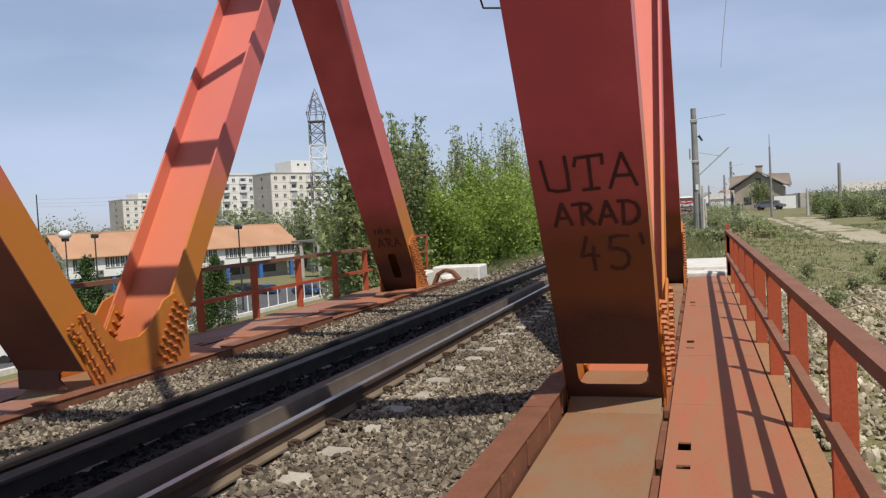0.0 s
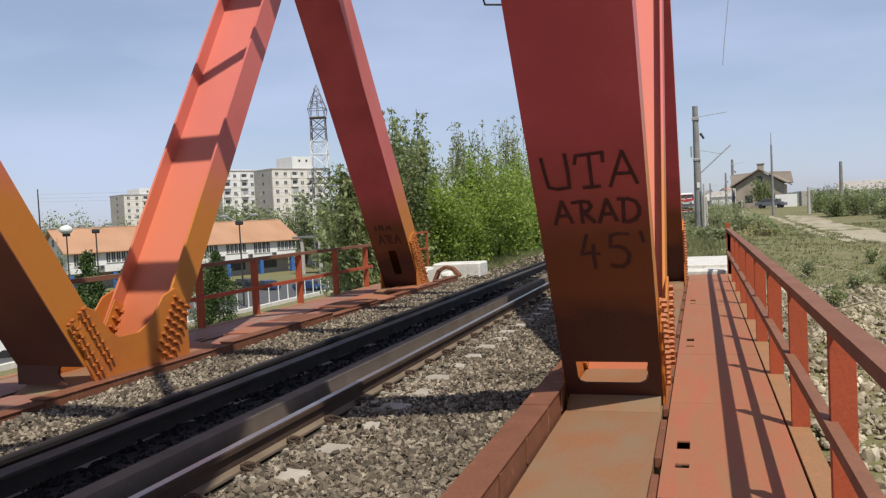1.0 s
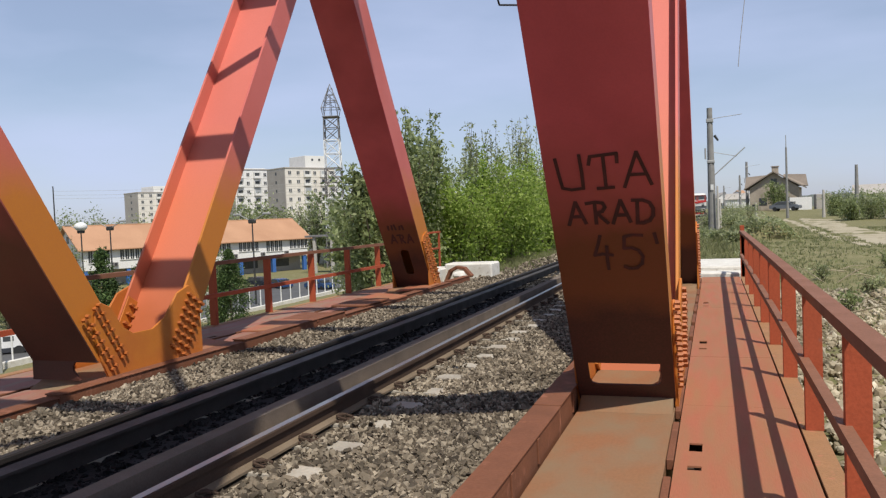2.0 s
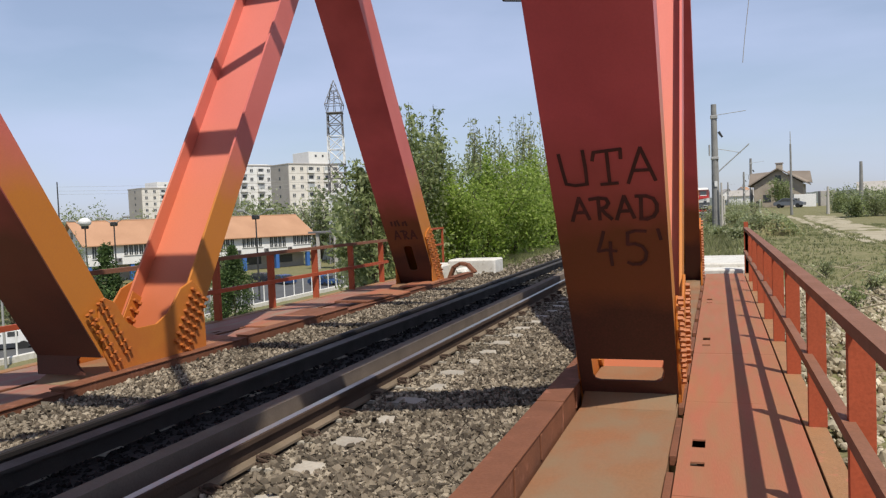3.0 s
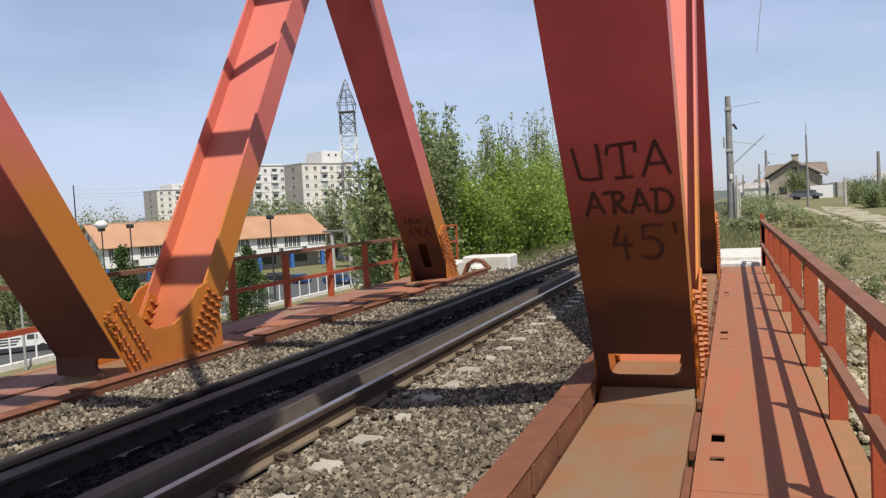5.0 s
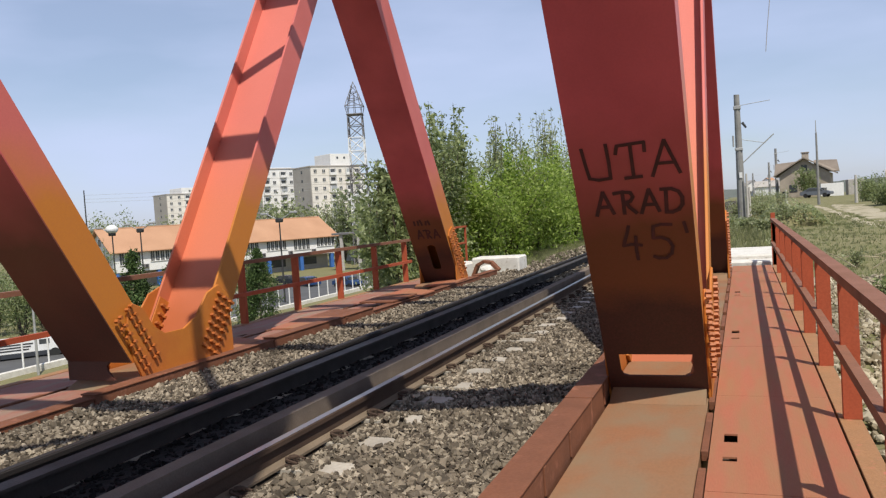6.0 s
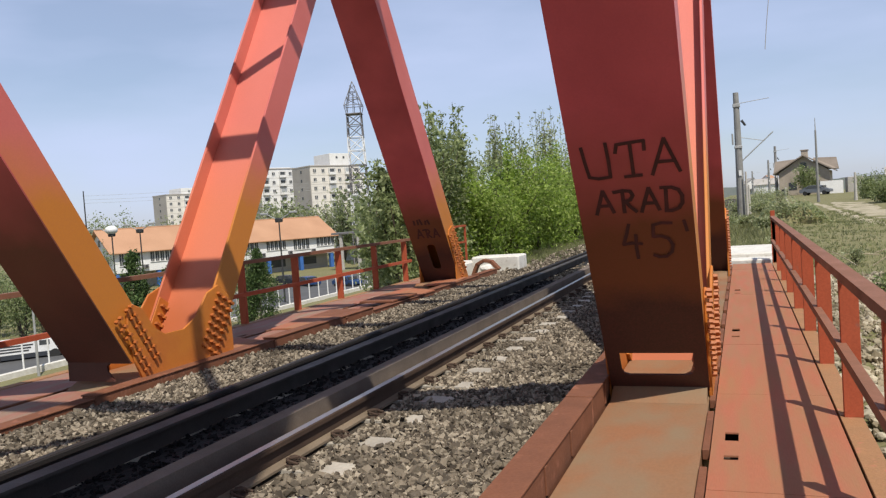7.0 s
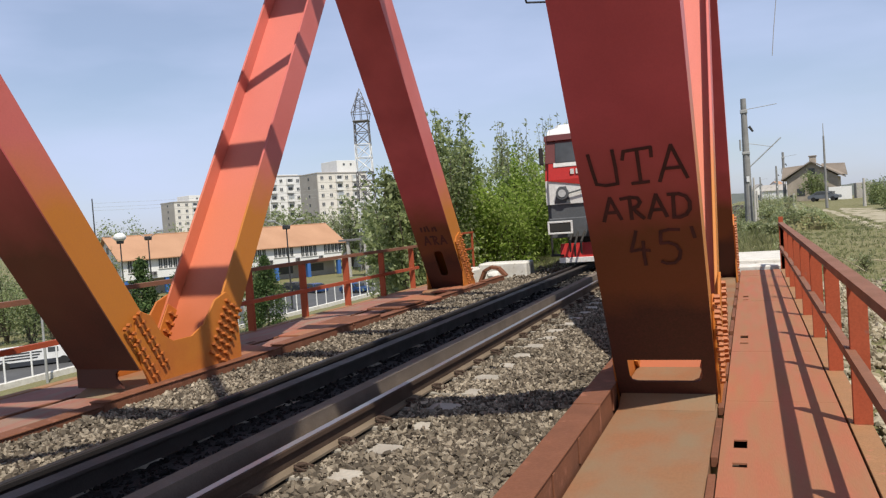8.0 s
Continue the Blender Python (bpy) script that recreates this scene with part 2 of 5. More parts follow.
def ground_material(m):
    m.use_nodes = True
    n, l = m.node_tree.nodes, m.node_tree.links
    p = n["Principled BSDF"]
    p.inputs["Roughness"].default_value, p.inputs["Specular IOR Level"].default_value = 0.95, 0.2
    g = n.new("ShaderNodeNewGeometry").outputs["Position"]
    col = None
    for scale, cols in ((0.18, ((0.15, 0.145, 0.06), (0.22, 0.19, 0.10))), (1.3, ((0.115, 0.12, 0.045), (0.25, 0.21, 0.12))), (9.0, ((0.07, 0.085, 0.025), (0.26, 0.23, 0.13)))):
        t = n.new("ShaderNodeTexNoise")
        t.inputs["Scale"].default_value, t.inputs["Detail"].default_value = scale, 6
        l.new(g, t.inputs["Vector"])
        r = n.new("ShaderNodeValToRGB")
        r.color_ramp.elements[0].position, r.color_ramp.elements[1].position = 0.35, 0.68
        r.color_ramp.elements[0].color, r.color_ramp.elements[1].color = (*cols[0], 1), (*cols[1], 1)
        l.new(t.outputs[0], r.inputs[0])
        if col is None:
            col = r.outputs[0]
        else:
            x = n.new("ShaderNodeMix")
            x.data_type = "RGBA"
            x.inputs[0].default_value = 0.45
            l.new(col, x.inputs[6])
            l.new(r.outputs[0], x.inputs[7])
            col = x.outputs[2]
    l.new(col, p.inputs["Base Color"])
    b = n.new("ShaderNodeBump")
    b.inputs["Strength"].default_value, b.inputs["Distance"].default_value = 0.8, 0.05
    l.new(t.outputs[0], b.inputs["Height"])
    l.new(b.outputs[0], p.inputs["Normal"])


ground_material(M_GROUND)
gx, gy = grid_lines()
gverts = [(x, y, ground_z(x, y)) for y in gy for x in gx]
k = len(gx)
gfaces = [(j * k + i, j * k + i + 1, (j + 1) * k + i + 1, (j + 1) * k + i) for j in range(len(gy) - 1) for i in range(k - 1)]
ground = tagged(soup("ground", gverts, gfaces, M_GROUND), "rough grassy ground with bare earth beside the railway", "ground", kind="structure")
for f in ground.data.polygons:
    f.use_smooth = True


# ---- track ----
def rail_profile(cx, s=1):
    pts = [(-0.072, 0.062), (0.072, 0.062), (0.072, 0.074), (0.012, 0.092), (0.010, 0.178), (0.036, 0.190), (0.036, 0.222), (0.026, 0.230), (-0.026, 0.230), (-0.036, 0.222), (-0.036, 0.190), (-0.010, 0.178), (-0.012, 0.092), (-0.072, 0.074)]
    return [(cx + s * x, z) for x, z in pts]


def off(y):
    return track_x(y) - TRACK


def railway():
    track = empty("railway_track", pose(0, 0, 0), "single railway track with steel rails, guard rails and concrete sleepers in ballast", "railway track", kind="structure")
    for s in (1, -1):
        cx = TRACK + s * 0.7535
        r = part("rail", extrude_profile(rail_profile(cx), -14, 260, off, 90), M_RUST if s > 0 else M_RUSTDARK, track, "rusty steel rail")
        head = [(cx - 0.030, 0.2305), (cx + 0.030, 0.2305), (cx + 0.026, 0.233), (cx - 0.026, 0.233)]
        part("running_band", extrude_profile(head, -14, 260, off, 90), M_RAILHEAD if s > 0 else M_RUSTDARK, r, "polished running surface of the rail" if s > 0 else "running surface of the rail, shadow painted dark")
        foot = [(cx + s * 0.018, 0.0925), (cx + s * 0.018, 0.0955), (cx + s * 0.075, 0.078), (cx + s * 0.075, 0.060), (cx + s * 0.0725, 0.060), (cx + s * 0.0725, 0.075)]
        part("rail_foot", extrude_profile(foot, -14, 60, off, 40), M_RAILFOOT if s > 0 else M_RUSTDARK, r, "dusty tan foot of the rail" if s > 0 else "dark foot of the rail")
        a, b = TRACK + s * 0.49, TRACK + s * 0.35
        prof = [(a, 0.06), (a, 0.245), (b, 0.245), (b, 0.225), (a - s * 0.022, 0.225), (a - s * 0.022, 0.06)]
        part("guard_rail", extrude_profile(prof, -14, 26, None, 1), M_GUARD if s > 0 else M_GUARDSHADE, track, "dark steel angle guard rail")
    return track


track = railway()
prof = [(-6.24, -0.38), (-6.24, 0.0), (-4.85, 0.012), (-4.6, 0.035), (-3.06, 0.035), (-2.8, 0.012), (-1.39, 0.0), (-1.39, -0.38)]
ballast_bed = tagged(mesh_object("ballast_bed", extrude_profile(prof, -14, 20.2), M_BALLAST), "grey crushed stone ballast bed on the bridge", "ballast", kind="structure")
prof = [(-6.5, -0.5), (-5.6, -0.04), (-4.6, 0.03), (-3.06, 0.03), (-1.8, -0.04), (-0.6, -0.5)]
tagged(mesh_object("ballast_shoulder", extrude_profile(prof, 20.2, 260, off, 80), M_BALLAST), "ballast embankment shoulder beyond the bridge", "ballast", kind="structure")
tagged(mesh_object("oily_bed", extrude_profile([(-4.30, 0.02), (-4.30, 0.052), (-3.36, 0.052), (-3.36, 0.02)], -14, 26, None, 1), M_BEDDARK), "oily bed between the guard rails, shadow painted black", "ballast", kind="structure")


def sleepers():
    bm = bmesh.new()
    prof = [(-1.30, -0.12), (-1.30, 0.030), (-1.27, 0.045), (-0.5, 0.06), (-0.3, 0.04), (0.3, 0.04), (0.5, 0.06), (1.27, 0.045), (1.30, 0.030), (1.30, -0.12)]
    a = [bm.verts.new((x, -0.115, z)) for x, z in prof]
    b = [bm.verts.new((x, 0.115, z)) for x, z in prof]
    bm.faces.new(a), bm.faces.new(b)
    for j in range(len(prof)):
        bm.faces.new((a[j], a[(j + 1) % len(prof)], b[(j + 1) % len(prof)], b[j]))
    first = part("sleeper", bm, M_SLEEPER, track, "pale concrete sleeper half buried in ballast")
    first.location = (TRACK, 4.62 - 0.632 * 28, 0)
    for i in range(1, 90):
        o = new("sleeper", first.data)
        o.parent = track
        y = 4.62 + 0.632 * (i - 28)
        o.matrix_basis = pose(track_x(y), y, 0.004 * math.sin(i * 2.3), 0, 0, 0.4 * math.sin(i * 1.7))


M_SLEEPER = mat("sleeper concrete", (0.43, 0.39, 0.32), (0.32, 0.285, 0.235), 0.9, 0, 50, 4.0, 0.4, rand=0.12)
sleepers()


def stones(name, count, region, size, material, label, z_of):
    """Crushed stones strewn over a stretch: joined angular pieces."""
    rng = np.random.default_rng(5 + count)
    cube = np.array([(x, y, z) for x in (-1, 1) for y in (-1, 1) for z in (-1, 1)], float)
    quads = np.array([(0, 1, 3, 2), (4, 6, 7, 5), (0, 4, 5, 1), (2, 3, 7, 6), (0, 2, 6, 4), (1, 5, 7, 3)])
    x0, x1, y0, y1 = region
    u = rng.random(count)
    ys = y0 + (y1 - y0) * u ** 1.5
    xs = x0 + (x1 - x0) * rng.random(count)
    verts, faces = [], []
    for i in range(count):
        s = size * (0.55 + 0.9 * rng.random() ** 2)
        c = cube * rng.uniform(0.5, 1.0, 3) * (1.3, 0.95, 0.65) + rng.uniform(-0.38, 0.38, (8, 3))
        e = Euler(rng.uniform(0, 6.28, 3)).to_matrix()
        c = c @ np.array(e) * s * 0.5
        z = z_of(xs[i], ys[i])
        if z is None:
            continue
        c = c + (xs[i], ys[i], z + s * 0.16)
        faces += (quads + len(verts)).tolist()
        verts += c.tolist()
    return tagged(soup(name, verts, faces, material), label, "ballast", kind="stuff")


def bed_z(x, y):
    for s in (1, -1):
        if -0.085 < s * (x - track_x(y)) - 0.7535 < 0.115:
            return None
    d = (y - 4.62) / 0.632
    on = abs(d - round(d)) < 0.18 and abs(x - TRACK) < 1.29
    bare = 0.12 + 0.05 * math.sin(round(d) * 2.7)
    if on and abs(abs(x - TRACK) - 1.22) < bare and abs(d - round(d)) < 0.19 + 0.03 * math.sin(round(d) * 1.9):
        return None
    return 0.012 + 0.025 * noise.noise((x * 2.2, y * 2.2, 0)) + ((0.045 if on else 0.012) if abs(x - TRACK) < 1.3 else 0.0)


def rail_clips():
    """Sprung clips that hold the rail's foot on each sleeper."""
    bm = box((-0.01, -0.07, 0.0), (0.10, 0.07, 0.022), 0.004)
    pts = [(0.085, -0.055, 0.03), (0.0, -0.05, 0.05), (-0.02, -0.02, 0.052), (0.06, 0.0, 0.06), (-0.02, 0.02, 0.052), (0.0, 0.05, 0.05), (0.085, 0.055, 0.03)]
    for p, q in zip(pts, pts[1:]):
        add_rod(bm, p, q, 0.011, 0.011, 6)
    first = part("rail_clip", bm, M_RUST, track, "rusty sprung rail clip")
    first.matrix_basis = pose(TRACK + 0.835, 4.62 - 0.632, 0.052)
    for i in range(26):
        y = 4.62 + 0.632 * i
        for s in (1, -1):
            o = new("rail_clip", first.data)
            o.parent = track
            o.matrix_basis = pose(track_x(y) + s * 0.835, y, 0.052, 0, 0, 0 if s > 0 else 180)


rail_clips()
stones("ballast_stone", 38000, (-2.98, -1.40, 3.2, 20.2), 0.037, M_STONE, "grey angular ballast stones beside the rail", bed_z)
stones("ballast_stone", 16000, (-6.18, -1.40, -9, 3.4), 0.045, M_STONE, "grey angular ballast stones between the bridge walkways", bed_z)
stones("ballast_stone", 18000, (-6.18, -4.68, 4.0, 20.2), 0.038, M_STONE, "grey angular ballast stones by the far kerb", bed_z)
stones("ballast_stone", 5200, (-4.29, -3.37, 3.2, 20.2), 0.036, M_STONEDARK, "oily ballast between the rails, shadow painted black", lambda x, y: 0.045)
stones("ballast_stone", 3600, (-6.6, -1.3, 20.2, 42), 0.07, M_STONE, "grey ballast stones beyond the bridge", lambda x, y: None if abs(abs(x - track_x(y)) - 0.7535) < 0.09 else (0.02 if abs(x - TRACK) < 1.9 else -0.06))

# ---- the bridge's trusses ----
NODE_Y, PANEL, Z_LOW, Z_TOP = 7.66, 10.72, -0.60, 7.90


def bolt_data():
    bm = bmesh.new()
    bmesh.ops.create_cone(bm, cap_ends=True, segments=6, radius1=0.027, radius2=0.022, depth=0.042, matrix=Matrix.Translation((0.021, 0, 0)) @ Euler((0, radians(90), 0)).to_matrix().to_4x4())
    me = bpy.data.meshes.new("bolt")
    bm.to_mesh(me)
    bm.free()
    me.materials.append(M_BOLT)
    return me


bolt_mesh = bolt_data()


def frame_of(p0, p1):
    u = Vector((p1[0] - p0[0], p1[1] - p0[1]))
    length = u.length
    u.normalize()
    return u, Vector((-u.y, u.x)), length


def diagonal(parent, x0, x1, p0, p1, depth, recess, s0=0.55, hole=None, label=""):
    """A riveted member of two side plates and a web; its camera-side face lies recess below the plates' edges. hole: (x0, x1, s0, s1)."""
    u, v, length = frame_of(p0, p1)
    rot = Matrix(((1, 0, 0, 0), (0, v.x, u.x, p0[0]), (0, v.y, u.y, p0[1]), (0, 0, 0, 1)))
    bm = bmesh.new()
    t, h = 0.032, depth / 2
    notch = hole == "notch"
    add_box(bm, (x1 - t, -h, 1.22 if notch else s0), (x1, h, length), 0.004, rot)
    w0, w1 = h + 0.001, h + 0.016
    a, b = x0 - 0.006, x1 + 0.006
    if recess > 0.1:
        w0, w1, a, b = h - recess - 0.03, h - recess, x0 + t - 0.001, x1 - t + 0.001
    if depth > 0.5:
        add_box(bm, (x0 + 0.03, -h + 0.02, s0), (x1 - 0.03, -h + 0.05, length), 0, rot)
    whole = part("diagonal", bm, M_STEEL, parent, label)
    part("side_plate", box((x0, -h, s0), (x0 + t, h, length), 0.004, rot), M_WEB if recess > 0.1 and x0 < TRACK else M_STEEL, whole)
    bm = bmesh.new()
    if notch:
        add_box(bm, (a, w0, 1.22), (b, w1, length), 0, rot)
        lip = rot @ Vector((0, w1, 1.22))
        edge = [(a, 0.096), (a, lip.z), (b, lip.z), (b, lip.z - 0.012), (b - 0.30, lip.z - 0.012), (b - 0.335, lip.z - 0.05), (b - 0.33, 0.20), (b - 0.24, 0.096)]
        fr = [bm.verts.new((x, lip.y, z)) for x, z in edge]
        bk = [bm.verts.new((x, lip.y + 0.03, z)) for x, z in edge]
        bm.faces.new(fr), bm.faces.new(bk)
        for j in range(len(edge)):
            bm.faces.new((fr[j], fr[(j + 1) % len(edge)], bk[(j + 1) % len(edge)], bk[j]))
    elif hole:
        hx0, hx1, hs0, hs1 = hole
        c = min(0.06, (hx1 - hx0) * 0.45)
        add_box(bm, (a, w0, s0), (b, w1, hs0), 0, rot)
        add_box(bm, (a, w0, hs1), (b, w1, length), 0, rot)
        add_box(bm, (a, w0, hs0), (hx0, w1, hs1), 0, rot)
        add_box(bm, (hx1, w0, hs0), (b, w1, hs1), 0, rot)
        for px, sx in ((hx0, 1), (hx1, -1)):
            for ps, ss in ((hs0, 1), (hs1, -1))[:1 if hx1 - hx0 > 0.4 else 2]:
                tri = [(px, ps), (px + sx * c, ps), (px + sx * c * 0.3, ps + ss * c * 0.3), (px, ps + ss * c)]
                lo = [bm.verts.new(rot @ Vector((q[0], w0, q[1]))) for q in tri]
                hi = [bm.verts.new(rot @ Vector((q[0], w1, q[1]))) for q in tri]
                bm.faces.new(lo), bm.faces.new(hi)
                for j in range(4):
                    bm.faces.new((lo[j], lo[(j + 1) % 4], hi[(j + 1) % 4], hi[j]))
    else:
        add_box(bm, (a, w0, s0), (b, w1, length), 0, rot)
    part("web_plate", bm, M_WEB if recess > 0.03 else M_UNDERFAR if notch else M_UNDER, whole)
    return whole, rot


def bolts(plate, x, side, rot, s_from, s_to, rows, cols, depth):
    """Bolt heads in rows, paired in columns, on one face of a gusset plate."""
    for i in range(rows):
        for j in range(cols):
            s = s_from + (s_to - s_from) * i / max(rows - 1, 1)
            w = -depth / 2 + 0.055 + (depth - 0.11) * j / max(cols - 1, 1)
            w += 0.16 * depth / cols * (1 if j % 2 == 0 else -1)
            p = rot @ Vector((0, w, s))
            o = new("bolt", bolt_mesh)
            o.parent = plate
            o.matrix_basis = pose(x, p.y, p.z, 0, 0, 0 if side > 0 else 180)


def top_chord_and_more(truss, x0, x1):
    bm = bmesh.new()
    y_end = NODE_Y + PANEL / 2
    add_box(bm, (x0, -14, Z_TOP - 0.3), (x0 + 0.03, y_end + 0.3, Z_TOP + 0.3))
    add_box(bm, (x1 - 0.03, -14, Z_TOP - 0.3), (x1, y_end + 0.3, Z_TOP + 0.3))
    add_box(bm, (x0 + 0.03, -14, Z_TOP + 0.25), (x1 - 0.03, y_end + 0.3, Z_TOP + 0.28))
    part("top_chord", bm, M_STEEL, truss, "red painted steel top chord")
    bm = bmesh.new()
    add_box(bm, (x0, -14, -0.95), (x1, 20.1, -0.002), 0.006)
    part("bottom_chord", bm, M_CHORD if x0 > TRACK else M_DECKFAR, truss, "dusty orange and red steel bottom chord")


def truss(x0, x1, label):
    """One side of the bridge between x0 (its lower x) and x1."""
    t = empty("bridge_truss", pose(0, 0, 0), label, "bridge truss", "trusses of the bridge")
    top_chord_and_more(t, x0, x1)
    inner = 1 if x0 < TRACK else -1
    face_x = x1 if inner > 0 else x0
    rear_x = x0 if inner > 0 else x1
    top0, top1 = (NODE_Y - PANEL / 2, Z_TOP), (NODE_Y + PANEL / 2, Z_TOP)
    node, end, back = (NODE_Y, Z_LOW), (18.45, Z_LOW), (NODE_Y - PANEL, Z_LOW)
    mid = (x0 + x1) / 2
    for ya, yb in ((6.80, 8.75), (16.9, 18.6)):
        bm = poly_plate([(ya - 0.06, -0.001), (ya + 0.17, 0.095), (yb, 0.095), (yb, -0.001)], x0 + 0.012, x1 - 0.012)
        part("base_plate", bm, M_CHORD, t, "dusty base plate under the diagonals")
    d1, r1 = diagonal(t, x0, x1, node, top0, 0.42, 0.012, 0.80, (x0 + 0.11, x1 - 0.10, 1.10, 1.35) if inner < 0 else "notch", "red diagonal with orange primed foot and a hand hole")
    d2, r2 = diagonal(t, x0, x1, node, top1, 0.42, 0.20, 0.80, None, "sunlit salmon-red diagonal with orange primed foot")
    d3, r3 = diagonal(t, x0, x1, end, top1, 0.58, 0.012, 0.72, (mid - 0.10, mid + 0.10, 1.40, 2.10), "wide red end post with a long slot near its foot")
    diagonal(t, x0, x1, (back[0] - 0.5, Z_LOW), (top0[0] - 0.62, Z_TOP), 0.42, 0.13, 0.55, None, "red diagonal behind")
    shape = [(6.99, -0.1), (6.98, 0.10), (6.87, 0.30), (6.80, 0.60), (6.81, 0.84), (6.90, 0.95), (7.06, 0.88), (7.2, 0.64), (7.38, 0.53), (7.72, 0.53), (7.96, 0.64), (8.20, 0.92), (8.44, 1.00), (8.64, 0.84), (8.66, 0.25), (8.66, -0.1)]
    for x, s in ((face_x, inner), (rear_x, -inner)):
        bm = poly_plate(shape, x + s * 0.002, x + s * 0.030)
        bmesh.ops.bevel(bm, geom=bm.edges[:], offset=0.008, segments=1, affect="EDGES")
        g = part("gusset_plate", bm, M_GUSSET, t, "orange primed gusset plate with rows of bolts")
        if inner < 0 and s == inner:
            continue
        bolts(g, x + s * 0.030, s, r1, 1.02, 1.72, 7, 4, 0.40)
        if inner > 0 and s < 0:
            inside = part("gusset_plate", box((x0 + 0.033, -0.20, 0.85), (x0 + 0.050, 0.20, 1.62), 0.006, r2), M_GUSSET, t, "orange primed inner gusset plate with bolts")
            bolts(inside, x0 + 0.050, 1, r2, 1.14, 1.52, 4, 6, 0.38)
        bolts(g, x + s * 0.030, s, r2, 0.95, 1.66, 8, 6, 0.44)
        e = [(17.42, -0.1), (17.42, 0.5), (17.06, 1.2), (17.12, 1.32), (17.34, 1.42), (17.75, 0.9), (18.12, 0.3), (18.3, -0.1)]
        g2 = part("gusset_plate", poly_plate(e, x + s * 0.002, x + s * 0.030), M_GUSSET, t, "orange primed end gusset plate with bolts")
        bolts(g2, x + s * 0.030, s, r3, 1.05, 2.2, 9, 4, 0.50)
    return t, d1, r1, d3, r3


truss_r, leg_near, leg_rot, _, _ = truss(-1.16, -0.35, "red and orange painted steel bridge truss beside the walkway, with graffiti")
truss_l, _, _, leg_far, far_rot = truss(MIRROR + 0.38, MIRROR + 1.27, "red and orange painted steel bridge truss across the track")


def bracing():
    t = empty("top_bracing", pose(0, 0, 0), "red steel struts and crossed braces overhead between the trusses", "bracing")
    xa, xb = MIRROR + 0.83, -0.83
    # The unseen strut at 10.3 is added by guess.
    for y in (NODE_Y - PANEL, NODE_Y - PANEL / 2, 5.5, NODE_Y - 0.2, 10.3, NODE_Y + PANEL / 2):
        part("strut", box((MIRROR + 1.27, y - 0.14, Z_TOP - 0.2), (-1.27, y + 0.14, Z_TOP + 0.13), 0.01), M_STEEL, t)
    for y0, y1 in ((NODE_Y - PANEL, NODE_Y - PANEL / 2), (NODE_Y - PANEL / 2, NODE_Y), (NODE_Y, NODE_Y + PANEL / 2)):
        for p, q in (((xa, y0), (xb, y1)),):
            if y0 == NODE_Y - PANEL / 2:
                p, q = (xb, 1.7), ((xa + xb) / 2, 4.95)
            d = Vector((q[0] - p[0], q[1] - p[1], 0))
            m = Matrix.Translation((p[0], p[1], Z_TOP)) @ d.to_track_quat("X", "Z").to_matrix().to_4x4()
            part("brace", box((0.25, -0.075, -0.07), (d.length - 0.05, 0.075, 0.07), 0.01, m), M_STEEL, t)


bracing()


# ---- curbs of the ballast trough ----
def curb(x_in, x_out, label, zt=0.20):
    t = empty("ballast_curb", pose(0, 0, 0), label, "curb", "curbs of the ballast trough")
    joints = [-14, -6.5, 0.2, 6.12, 9.4, 12.6, 15.6, 18.6, 20.2]
    for i, (a, b) in enumerate(zip(joints, joints[1:])):
        bm = box((x_in, a + 0.004, -0.34), (x_out, b - 0.004, zt - 0.015), 0.012)
        s = 1 if x_out > x_in else -1
        add_box(bm, (x_in - s * 0.012, a + 0.004, zt - 0.015), (x_out + s * 0.010, b - 0.004, zt), 0.004)
        y = a + 0.55
        while y < b - 0.3:
            add_box(bm, (x_out, y, 0.002), (x_out + s * 0.012, y + 0.05, zt - 0.025), 0.002)
            y += 0.75
        o = part("curb_segment", bm, M_CURB, t)
        o.rotation_euler = (0, radians(0.3 * math.sin(i * 2.1)), 0)
    return t


curb(-1.385, -1.185, "worn red steel curb that holds the ballast")
curb(MIRROR + 1.44, MIRROR + 1.255, "worn red steel curb across the track", 0.115)
tagged(mesh_object("bridge_deck", box((MIRROR + 1.25, -14, -0.6), (-1.25, 20.15, -0.36)), M_CURB), "steel trough plate under the ballast", "bridge deck", kind="structure")


# ---- walkways ----
def holed_plate(xs, ys, gaps, z0, z1):
    """One plate over a grid of lines, with the cells in gaps left open."""
    bm = bmesh.new()
    vs = {(i, j): bm.verts.new((x, y, z1)) for i, x in enumerate(xs) for j, y in enumerate(ys)}
    fs = [bm.faces.new((vs[i, j], vs[i + 1, j], vs[i + 1, j + 1], vs[i, j + 1])) for i in range(len(xs) - 1) for j in range(len(ys) - 1) if (i, j) not in gaps]
    for v in bmesh.ops.extrude_face_region(bm, geom=fs)["geom"]:
        if isinstance(v, bmesh.types.BMVert):
            v.co.z = z0
    return bm


